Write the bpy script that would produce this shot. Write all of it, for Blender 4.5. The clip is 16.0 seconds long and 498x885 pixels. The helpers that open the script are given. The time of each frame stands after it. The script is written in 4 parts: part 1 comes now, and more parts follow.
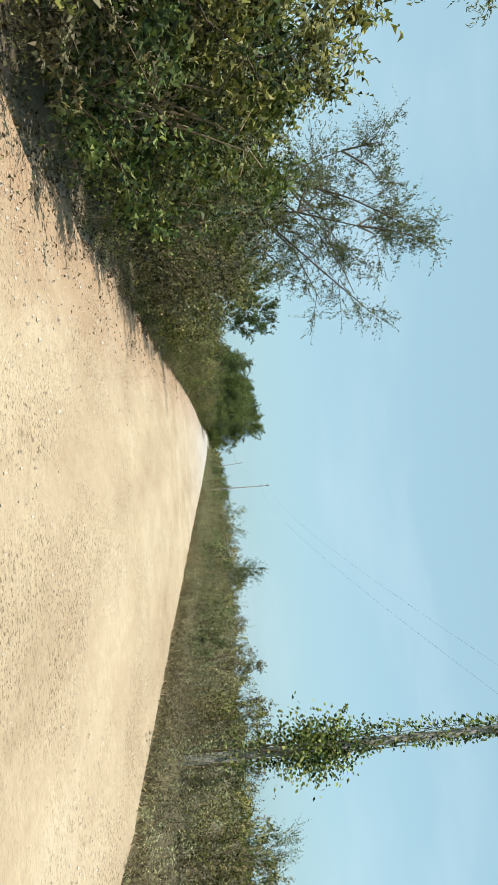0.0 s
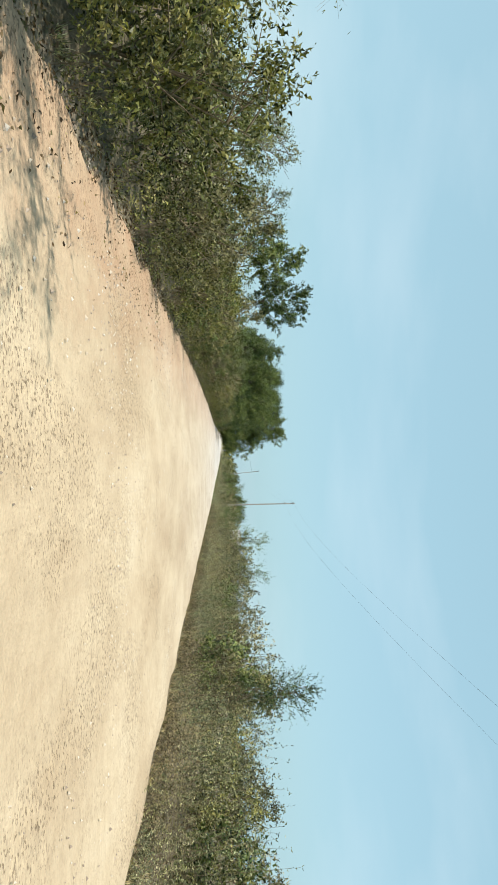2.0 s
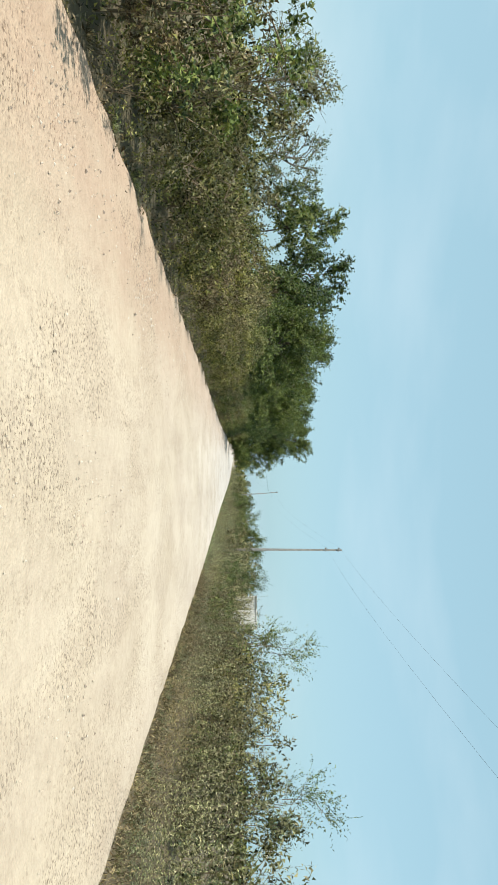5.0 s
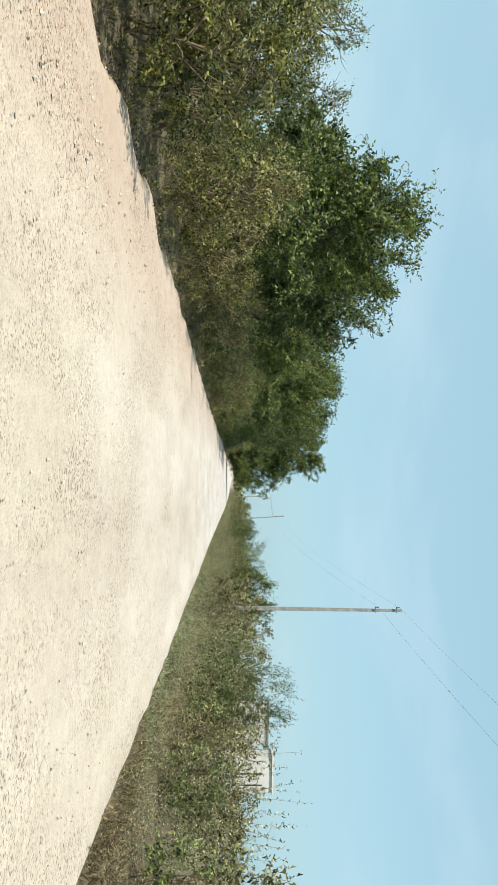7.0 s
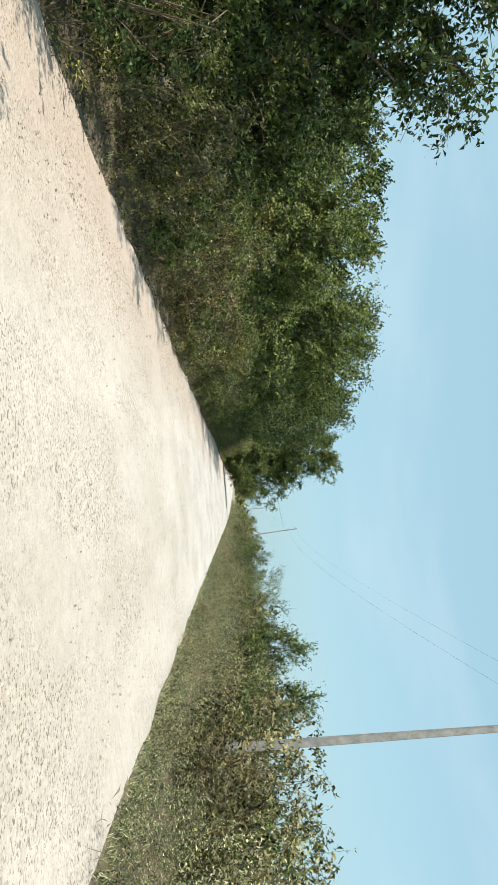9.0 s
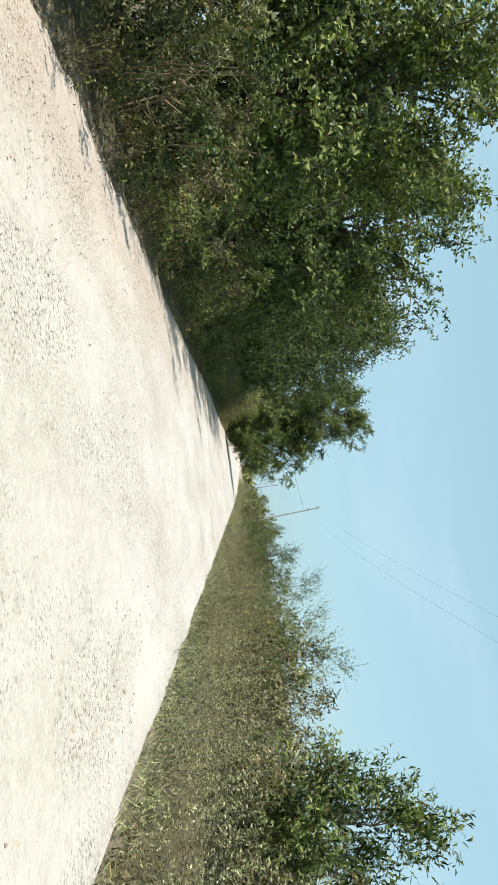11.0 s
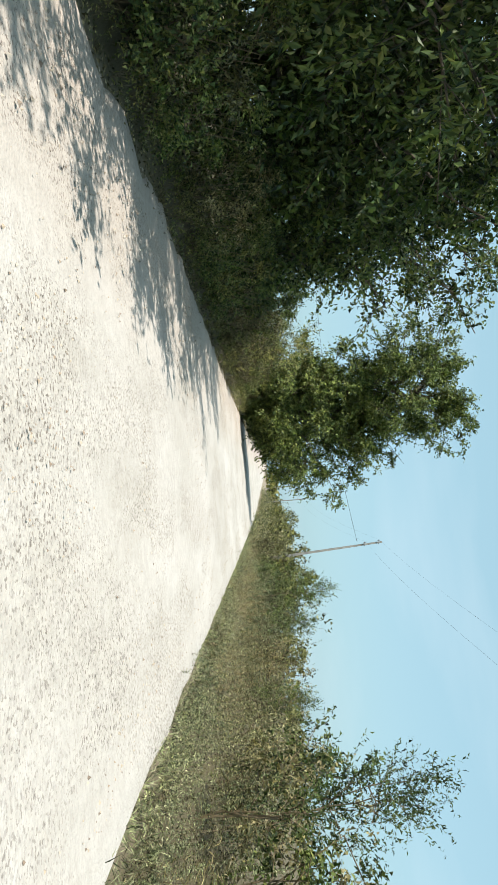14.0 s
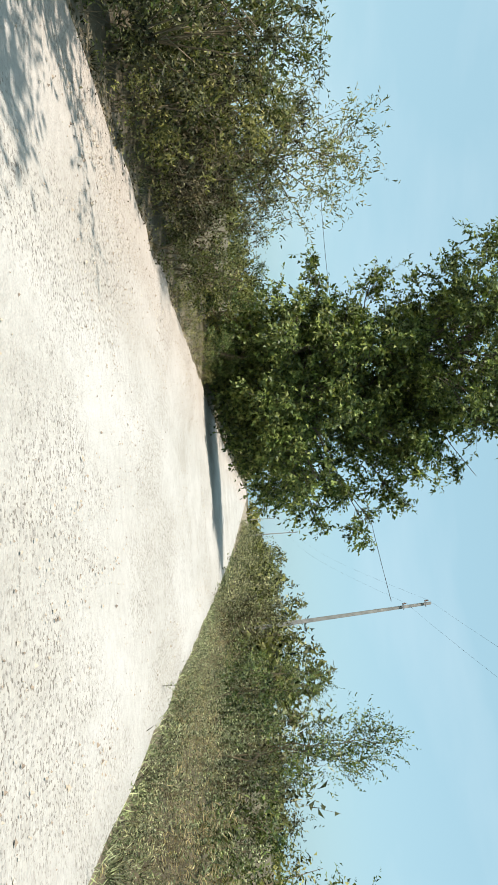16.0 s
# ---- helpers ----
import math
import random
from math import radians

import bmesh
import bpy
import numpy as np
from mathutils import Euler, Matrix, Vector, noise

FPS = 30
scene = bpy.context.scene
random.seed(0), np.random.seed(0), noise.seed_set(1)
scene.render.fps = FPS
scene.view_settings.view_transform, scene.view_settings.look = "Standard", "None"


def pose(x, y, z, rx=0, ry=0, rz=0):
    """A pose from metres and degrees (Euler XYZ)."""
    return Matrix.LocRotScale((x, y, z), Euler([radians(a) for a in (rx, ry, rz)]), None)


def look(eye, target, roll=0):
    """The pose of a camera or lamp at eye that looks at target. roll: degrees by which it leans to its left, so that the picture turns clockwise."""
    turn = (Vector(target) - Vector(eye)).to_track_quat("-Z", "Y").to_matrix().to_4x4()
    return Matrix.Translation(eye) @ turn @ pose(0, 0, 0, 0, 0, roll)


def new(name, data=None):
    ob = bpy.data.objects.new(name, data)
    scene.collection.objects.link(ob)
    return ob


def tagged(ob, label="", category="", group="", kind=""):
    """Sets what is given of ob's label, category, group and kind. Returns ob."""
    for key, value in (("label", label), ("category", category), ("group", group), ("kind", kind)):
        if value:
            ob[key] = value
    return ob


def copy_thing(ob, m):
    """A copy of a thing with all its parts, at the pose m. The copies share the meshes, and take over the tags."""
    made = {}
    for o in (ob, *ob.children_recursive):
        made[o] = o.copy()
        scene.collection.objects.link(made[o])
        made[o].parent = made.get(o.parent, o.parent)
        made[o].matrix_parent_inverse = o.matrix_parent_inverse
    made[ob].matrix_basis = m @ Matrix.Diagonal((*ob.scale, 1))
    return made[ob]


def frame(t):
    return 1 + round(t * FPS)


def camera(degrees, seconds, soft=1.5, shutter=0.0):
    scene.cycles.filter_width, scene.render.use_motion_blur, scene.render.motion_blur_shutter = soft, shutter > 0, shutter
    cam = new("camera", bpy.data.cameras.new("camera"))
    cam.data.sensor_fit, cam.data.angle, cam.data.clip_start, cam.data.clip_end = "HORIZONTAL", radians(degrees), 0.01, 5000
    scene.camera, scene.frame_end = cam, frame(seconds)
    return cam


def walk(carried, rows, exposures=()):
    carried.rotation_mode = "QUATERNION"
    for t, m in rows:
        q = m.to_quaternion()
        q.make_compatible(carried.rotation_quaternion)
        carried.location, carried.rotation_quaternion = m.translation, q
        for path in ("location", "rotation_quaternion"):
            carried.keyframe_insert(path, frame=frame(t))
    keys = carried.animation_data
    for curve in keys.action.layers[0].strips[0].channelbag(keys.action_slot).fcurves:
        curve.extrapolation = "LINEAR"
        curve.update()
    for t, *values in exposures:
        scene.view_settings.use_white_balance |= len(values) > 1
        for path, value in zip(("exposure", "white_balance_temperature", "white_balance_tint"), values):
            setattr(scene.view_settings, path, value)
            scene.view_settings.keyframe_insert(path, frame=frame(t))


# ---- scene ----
cam = camera(38.93, 16.0, soft=0.95)
PATH = [
    (0, look((0.708, 3.587, 1.252), (0.725, 5.584, 1.361), 85.5)),
    (0.5, look((0.828, 8.193, 1.276), (0.851, 10.191, 1.376), 85.7)),
    (1, look((0.748, 12.353, 1.184), (0.781, 14.35, 1.298), 87.3)),
    (1.5, look((0.725, 16.546, 1.15), (0.737, 18.544, 1.241), 88.6)),
    (2, look((0.713, 20.797, 1.126), (0.712, 22.796, 1.197), 88.5)),
    (2.5, look((0.834, 25.08, 1.166), (0.822, 27.079, 1.235), 89.0)),
    (3, look((0.944, 29.5, 1.218), (0.901, 31.498, 1.294), 90.0)),
    (3.5, look((0.885, 34.135, 1.285), (0.845, 36.134, 1.33), 88.9)),
    (4, look((1.085, 38.699, 1.288), (1.036, 40.697, 1.365), 89.1)),
    (4.2, look((1.079, 40.543, 1.29), (1.036, 42.542, 1.346), 88.9)),
    (6.3, look((1.622, 59.297, 1.35), (1.551, 61.296, 1.384), 91.3)),
    (6.5, look((1.713, 61.069, 1.344), (1.636, 63.067, 1.369), 90.2)),
    (7, look((1.92, 65.453, 1.307), (1.806, 67.449, 1.344), 90.7)),
    (7.5, look((2.048, 69.736, 1.282), (1.939, 71.733, 1.279), 90.2)),
    (8, look((1.94, 73.617, 1.468), (1.827, 75.613, 1.469), 88.9)),
    (10.3, look((2.674, 91.441, 1.302), (2.504, 93.433, 1.354), 83.2)),
    (10.5, look((2.676, 93.005, 1.301), (2.536, 95.0, 1.318), 83.1)),
    (11, look((2.592, 96.975, 1.315), (2.5, 98.973, 1.339), 82.7)),
    (11.5, look((2.543, 101.029, 1.364), (2.449, 103.027, 1.367), 82.7)),
    (12, look((2.51, 105.059, 1.387), (2.423, 107.057, 1.373), 82.4)),
    (12.5, look((2.535, 109.125, 1.375), (2.425, 111.122, 1.364), 83.9)),
    (13, look((2.453, 113.2, 1.357), (2.361, 115.197, 1.331), 84.1)),
    (13.5, look((2.439, 117.232, 1.341), (2.35, 119.229, 1.288), 83.9)),
    (14, look((2.447, 121.349, 1.371), (2.324, 123.344, 1.324), 85.4)),
    (14.5, look((2.474, 125.583, 1.4), (2.342, 127.579, 1.373), 86.6)),
    (15, look((2.575, 129.788, 1.331), (2.42, 131.782, 1.323), 86.8)),
    (15.5, look((2.674, 133.996, 1.291), (2.508, 135.989, 1.296), 87.7)),
    (16, look((2.742, 138.225, 1.266), (2.532, 140.214, 1.279), 86.0)),
]
EXPOSURE = [(0.0, 0.45), (4.0, 0.45), (8.0, 0.48), (12.0, 0.52), (16.0, 0.5)]
walk(cam, PATH, EXPOSURE)

# ---- sky and sun ----
SUN_ELEVATION, SUN_AZIMUTH = 62.0, -145.0      # degrees; azimuth from straight ahead, to the right
world = bpy.data.worlds.new("sky")
scene.world = world
world.use_nodes = True
wn, wl = world.node_tree.nodes, world.node_tree.links
sky = wn.new("ShaderNodeTexSky")
sky.sky_type = "NISHITA"
sky.sun_disc = False
sky.sun_elevation = radians(SUN_ELEVATION)
sky.sun_rotation = radians(SUN_AZIMUTH)
sky.air_density, sky.dust_density, sky.ozone_density = 1.0, 2.0, 1.2
haze = wn.new("ShaderNodeMixRGB")
haze.inputs[0].default_value = 0.62
haze.inputs[2].default_value = (4.5, 7.35, 8.3, 1)
wl.new(sky.outputs[0], haze.inputs[1])
wtc, wmap, wnoise, wramp, cloud = (wn.new("ShaderNode" + k) for k in ("TexCoord", "Mapping", "TexNoise", "ValToRGB", "MixRGB"))
wmap.inputs["Scale"].default_value = (1.2, 2.2, 5.0)
wnoise.inputs["Scale"].default_value, wnoise.inputs["Detail"].default_value = 1.3, 6
wl.new(wtc.outputs["Generated"], wmap.inputs[0])
wl.new(wmap.outputs[0], wnoise.inputs["Vector"])
wl.new(wnoise.outputs["Fac"], wramp.inputs[0])
wramp.color_ramp.elements[0].position, wramp.color_ramp.elements[1].position = 0.48, 0.78
wramp.color_ramp.elements[1].color = (0.32, 0.32, 0.32, 1)
cloud.inputs[2].default_value = (7.6, 8.6, 9.2, 1)
wl.new(wramp.outputs[0], cloud.inputs[0])
wl.new(haze.outputs[0], cloud.inputs[1])
wl.new(cloud.outputs[0], wn["Background"].inputs[0])
wn["Background"].inputs[1].default_value = 0.085
sun = new("sun", bpy.data.lights.new("sun", "SUN"))
sun.data.energy, sun.data.angle, sun.data.color = 4.8, radians(0.5), (1.0, 0.95, 0.87)
_e, _a = radians(SUN_ELEVATION), radians(SUN_AZIMUTH)
sun.matrix_world = look((60 * math.cos(_e) * math.sin(_a), 70 + 60 * math.cos(_e) * math.cos(_a), 60 * math.sin(_e)), (0, 70, 0))


# ---- materials ----
def base(name):
    m = bpy.data.materials.new(name)
    m.use_nodes = True
    t = m.node_tree
    return m, t.nodes, t.links, t.nodes["Principled BSDF"]


def noise_node(n, l, scale, detail=4, rough=0.6, coord="Object", stretch=None):
    tc = n.new("ShaderNodeTexCoord")
    tex = n.new("ShaderNodeTexNoise")
    tex.inputs["Scale"].default_value, tex.inputs["Detail"].default_value, tex.inputs["Roughness"].default_value = scale, detail, rough
    if stretch:
        mp = n.new("ShaderNodeMapping")
        mp.inputs["Scale"].default_value = stretch
        l.new(tc.outputs[coord], mp.inputs[0])
        l.new(mp.outputs[0], tex.inputs["Vector"])
    else:
        l.new(tc.outputs[coord], tex.inputs["Vector"])
    return tex.outputs["Fac"]


def ramp(n, l, fac, *stops):
    r = n.new("ShaderNodeValToRGB")
    while len(r.color_ramp.elements) < len(stops):
        r.color_ramp.elements.new(0.5)
    for e, (p, c) in zip(r.color_ramp.elements, stops):
        e.position, e.color = p, (*c, 1)
    l.new(fac, r.inputs[0])
    return r.outputs[0]


def mix(n, l, fac, a, b, mode="MIX"):
    m = n.new("ShaderNodeMixRGB")
    m.blend_type = mode
    for i, v in ((0, fac), (1, a), (2, b)):
        if isinstance(v, (int, float)):
            m.inputs[i].default_value = v
        elif isinstance(v, tuple):
            m.inputs[i].default_value = (*v, 1)
        else:
            l.new(v, m.inputs[i])
    return m.outputs[0]


def bump(n, l, bsdf, height, strength, distance=0.02):
    b = n.new("ShaderNodeBump")
    b.inputs["Strength"].default_value, b.inputs["Distance"].default_value = strength, distance
    l.new(height, b.inputs["Height"])
    l.new(b.outputs[0], bsdf.inputs["Normal"])


def leaf_material(name, shades, glow=0.24, rough=0.46):
    """Leaves: each island its own shade, with light that passes through the blade."""
    m, n, l, p = base(name)
    g = n.new("ShaderNodeNewGeometry")
    oi = n.new("ShaderNodeObjectInfo")
    k = len(shades)
    c = ramp(n, l, g.outputs["Random Per Island"], *[(i / max(1, k - 1), s) for i, s in enumerate(shades)])
    drift = ramp(n, l, oi.outputs["Random"], (0.0, (0.5, 0.58, 0.52)), (0.45, (0.95, 0.97, 0.9)), (1.0, (1.42, 1.36, 1.3)))
    c = mix(n, l, 1.0, c, drift, "MULTIPLY")
    patch = ramp(n, l, noise_node(n, l, 2.1, 4, 0.65), (0.34, (0.52, 0.5, 0.55)), (0.5, (1.0, 1.0, 1.0)), (0.64, (1.35, 1.4, 1.2)))
    c = mix(n, l, 1.0, c, patch, "MULTIPLY")
    l.new(c, p.inputs["Base Color"])
    p.inputs["Roughness"].default_value = rough
    p.inputs["Specular IOR Level"].default_value = 0.22
    tr = n.new("ShaderNodeBsdfTranslucent")
    l.new(mix(n, l, 1.0, c, (1.2, 1.28, 0.7), "MULTIPLY"), tr.inputs[0])
    ms = n.new("ShaderNodeMixShader")
    ms.inputs[0].default_value = glow
    l.new(p.outputs[0], ms.inputs[1])
    l.new(tr.outputs[0], ms.inputs[2])
    l.new(ms.outputs[0], n["Material Output"].inputs[0])
    return m


def bark_material(name, dark, light):
    m, n, l, p = base(name)
    f = noise_node(n, l, 9, 6, 0.7, stretch=(3, 3, 0.6))
    l.new(ramp(n, l, f, (0.3, dark), (0.7, light)), p.inputs["Base Color"])
    p.inputs["Roughness"].default_value = 0.9
    bump(n, l, p, f, 0.6, 0.02)
    return m


def road_material():
    m, n, l, p = base("gravel_road")
    geo = n.new("ShaderNodeNewGeometry")
    sep = n.new("ShaderNodeSeparateXYZ")
    l.new(geo.outputs["Position"], sep.inputs[0])
    far = n.new("ShaderNodeMapRange")
    far.inputs["From Min"].default_value, far.inputs["From Max"].default_value = 30, 110
    l.new(sep.outputs["Y"], far.inputs["Value"])
    laterite = ramp(n, l, noise_node(n, l, 0.55, 5, 0.62, stretch=(1.0, 0.35, 1)), (0.3, (0.346, 0.259, 0.164)), (0.55, (0.444, 0.355, 0.239)), (0.75, (0.502, 0.421, 0.302)))
    lime = ramp(n, l, noise_node(n, l, 0.5, 5, 0.62, stretch=(1.0, 0.35, 1)), (0.3, (0.385, 0.36, 0.32)), (0.55, (0.465, 0.44, 0.405)), (0.75, (0.52, 0.497, 0.465)))
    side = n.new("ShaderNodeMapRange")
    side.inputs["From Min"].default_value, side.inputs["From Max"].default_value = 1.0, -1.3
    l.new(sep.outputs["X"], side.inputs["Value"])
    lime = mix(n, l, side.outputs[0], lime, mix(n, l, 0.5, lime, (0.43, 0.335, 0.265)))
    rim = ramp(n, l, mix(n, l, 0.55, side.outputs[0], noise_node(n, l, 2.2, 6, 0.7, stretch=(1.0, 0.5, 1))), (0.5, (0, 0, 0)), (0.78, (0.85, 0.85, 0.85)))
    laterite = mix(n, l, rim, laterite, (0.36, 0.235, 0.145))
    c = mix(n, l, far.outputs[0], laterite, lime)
    stones = n.new("ShaderNodeTexVoronoi")
    stones.inputs["Scale"].default_value = 42
    tc = n.new("ShaderNodeTexCoord")
    l.new(tc.outputs["Object"], stones.inputs["Vector"])
    sep2 = n.new("ShaderNodeSeparateColor")
    l.new(stones.outputs["Color"], sep2.inputs[0])
    drift = ramp(n, l, noise_node(n, l, 0.8, 4, 0.6, stretch=(1.0, 0.4, 1)), (0.42, (0.12, 0.12, 0.12)), (0.58, (1.0, 1.0, 1.0)))
    c = mix(n, l, mix(n, l, 1.0, drift, (0.55, 0.55, 0.55), "MULTIPLY"), c, ramp(n, l, sep2.outputs[0], (0.0, (0.3, 0.28, 0.27)), (0.14, (0.8, 0.79, 0.78)), (1.0, (1.15, 1.13, 1.08))), "MULTIPLY")
    c = mix(n, l, 0.5, c, ramp(n, l, noise_node(n, l, 7, 8, 0.75), (0.3, (0.7, 0.68, 0.66)), (0.6, (1.05, 1.05, 1.05))), "MULTIPLY")
    # loose dark grit gathers in patches
    speck = ramp(n, l, noise_node(n, l, 34, 2, 0.5), (0.36, (0.42, 0.39, 0.37)), (0.43, (1.0, 1.0, 1.0)))
    c = mix(n, l, drift, c, mix(n, l, 1.0, c, speck, "MULTIPLY"))
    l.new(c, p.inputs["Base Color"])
    p.inputs["Roughness"].default_value = 0.95
    p.inputs["Specular IOR Level"].default_value = 0.2
    h = mix(n, l, 0.5, stones.outputs["Distance"], noise_node(n, l, 12, 8, 0.75))
    bump(n, l, p, h, 0.7, 0.022)
    return m


def ground_material():
    m, n, l, p = base("verge_soil")
    c = ramp(n, l, noise_node(n, l, 0.8, 8, 0.7), (0.3, (0.055, 0.043, 0.026)), (0.5, (0.10, 0.078, 0.042)), (0.7, (0.16, 0.125, 0.065)))
    c = mix(n, l, ramp(n, l, noise_node(n, l, 0.06, 5, 0.6), (0.42, (0, 0, 0)), (0.6, (1, 1, 1))), c, (0.105, 0.088, 0.045))
    # dust and grit thrown off the gravel lie in patches on both shoulders
    geo = n.new("ShaderNodeNewGeometry")
    sep = n.new("ShaderNodeSeparateXYZ")
    l.new(geo.outputs["Position"], sep.inputs[0])
    out = n.new("ShaderNodeMath")
    out.operation = "ABSOLUTE"
    off = n.new("ShaderNodeMath")
    off.operation = "SUBTRACT"
    off.inputs[1].default_value = 1.6
    l.new(sep.outputs["X"], off.inputs[0])
    l.new(off.outputs[0], out.inputs[0])
    near = n.new("ShaderNodeMapRange")
    near.inputs["From Min"].default_value, near.inputs["From Max"].default_value = 3.95, 3.4
    l.new(out.outputs[0], near.inputs["Value"])
    grit = ramp(n, l, noise_node(n, l, 3.5, 8, 0.75), (0.35, (0, 0, 0)), (0.6, (1, 1, 1)))
    c = mix(n, l, mix(n, l, 1.0, grit, near.outputs[0], "MULTIPLY"), c, (0.33, 0.27, 0.195))
    l.new(c, p.inputs["Base Color"])
    p.inputs["Roughness"].default_value = 1.0
    bump(n, l, p, noise_node(n, l, 9, 8, 0.75), 0.9, 0.05)
    return m


def stone_material():
    m, n, l, p = base("gravel_stone")
    g = n.new("ShaderNodeNewGeometry")
    l.new(ramp(n, l, g.outputs["Random Per Island"], (0.0, (0.17, 0.135, 0.105)), (0.3, (0.33, 0.26, 0.195)), (0.6, (0.44, 0.37, 0.28)), (1.0, (0.5, 0.45, 0.38))), p.inputs["Base Color"])
    p.inputs["Roughness"].default_value = 0.9
    bump(n, l, p, noise_node(n, l, 60, 4, 0.7), 0.4, 0.005)
    return m


def plain(name, c1, c2, scale, rough, metal=0.0, bumps=0.3):
    m, n, l, p = base(name)
    f = noise_node(n, l, scale, 7, 0.68)
    l.new(ramp(n, l, f, (0.3, c1), (0.7, c2)), p.inputs["Base Color"])
    p.inputs["Roughness"].default_value, p.inputs["Metallic"].default_value = rough, metal
    bump(n, l, p, noise_node(n, l, scale * 6, 5, 0.7), bumps, 0.01)
    return m


ROAD, SOIL, STONE = road_material(), ground_material(), stone_material()
BARK = bark_material("bark", (0.045, 0.036, 0.026), (0.15, 0.12, 0.085))
PALE_BARK = bark_material("pale_bark", (0.12, 0.10, 0.075), (0.30, 0.26, 0.20))
STEM = bark_material("stem", (0.10, 0.075, 0.04), (0.22, 0.17, 0.10))
OLIVE = leaf_material("olive_leaves", [(0.01264, 0.0162, 0.006654), (0.05685, 0.0627, 0.02079), (0.1552, 0.1573, 0.05171), (0.2528, 0.2376, 0.08225), (0.3157, 0.2832, 0.121)])
GREEN = leaf_material("green_leaves", [(0.0104, 0.019, 0.0072), (0.04186, 0.0663, 0.0234), (0.104, 0.1458, 0.0486), (0.174, 0.21, 0.06804), (0.2162, 0.2139, 0.08384)])
MID = leaf_material("mid_green_leaves", [(0.024, 0.037, 0.013), (0.055, 0.081, 0.025), (0.096, 0.13, 0.038), (0.15, 0.185, 0.055), (0.215, 0.235, 0.078)], 0.2)
DUSTY = leaf_material("dusty_olive_leaves", [(0.01606, 0.0168, 0.009072), (0.06634, 0.06352, 0.03077), (0.1636, 0.1482, 0.07585), (0.2473, 0.2196, 0.1161), (0.3102, 0.27, 0.1546)])
FEATHER = leaf_material("feathery_leaves", [(0.0406, 0.055, 0.0198), (0.08921, 0.1045, 0.03861), (0.162, 0.168, 0.0702), (0.2688, 0.246, 0.1123)])
DRY = leaf_material("dry_weed", [(0.02588, 0.02848, 0.01449), (0.06985, 0.0759, 0.03795), (0.1605, 0.1673, 0.0915), (0.3211, 0.3145, 0.1833), (0.497, 0.462, 0.31)], 0.2, 0.6)
RUST = leaf_material("brown_weed", [(0.0268, 0.019, 0.01036), (0.063, 0.04645, 0.0254), (0.07345, 0.078, 0.03653), (0.1981, 0.1521, 0.09095), (0.341, 0.284, 0.1777)], 0.2, 0.6)
GREYGREEN = leaf_material("grey_green_weed", [(0.02304, 0.0288, 0.01584), (0.0816, 0.096, 0.04992), (0.2057, 0.2288, 0.1298), (0.345, 0.3611, 0.2196), (0.5085, 0.4995, 0.3282)], 0.14, 0.6)
LITTER = leaf_material("fallen_leaves", [(0.05, 0.032, 0.02), (0.11, 0.07, 0.042), (0.19, 0.125, 0.075), (0.28, 0.2, 0.125)], 0.1, 0.8)
STRAW = leaf_material("straw", [(0.149, 0.121, 0.069), (0.253, 0.207, 0.115), (0.368, 0.31, 0.19)], 0.25, 0.7)
PETAL = plain("petal_yellow", (0.62, 0.40, 0.02), (0.78, 0.55, 0.04), 40, 0.6)
CONCRETE = plain("pole_concrete", (0.17, 0.17, 0.155), (0.36, 0.355, 0.33), 5, 0.9)
METAL = plain("galvanised_steel", (0.16, 0.165, 0.17), (0.3, 0.3, 0.3), 20, 0.5, 0.8)
PORCELAIN = plain("insulator_glaze", (0.10, 0.055, 0.035), (0.16, 0.09, 0.06), 15, 0.25)
CABLE = plain("cable_black", (0.03, 0.03, 0.032), (0.05, 0.05, 0.052), 30, 0.6)
WHITEWASH = plain("whitewash", (0.52, 0.50, 0.45), (0.74, 0.72, 0.68), 2.2, 0.9)


# ---- building helpers ----
def to_mesh(name, verts, faces, material, smooth=False):
    me = bpy.data.meshes.new(name)
    me.from_pydata(verts.tolist() if isinstance(verts, np.ndarray) else verts, [], faces.tolist() if isinstance(faces, np.ndarray) else faces)
    me.materials.append(material)
    if smooth:
        me.polygons.foreach_set("use_smooth", [True] * len(me.polygons))
    me.update()
    return me


def piece(name, me, parent=None, label="", kind=""):
    ob = new(name, me)
    if parent is not None:
        ob.parent = parent
    return tagged(ob, label, kind=kind)


def part(name, bm, material, parent, label=""):
    me = bpy.data.meshes.new(name)
    bm.to_mesh(me)
    bm.free()
    me.materials.append(material)
    ob = new(name, me)
    ob.parent = parent
    return tagged(ob, label)


def thing(name, label, category, group="", kind=""):
    ob = new(name)
    ob.empty_display_size = 0.2
    return tagged(ob, label, category, group, kind)


def unit(v):
    return v / np.maximum(1e-9, np.linalg.norm(v, axis=-1, keepdims=True))


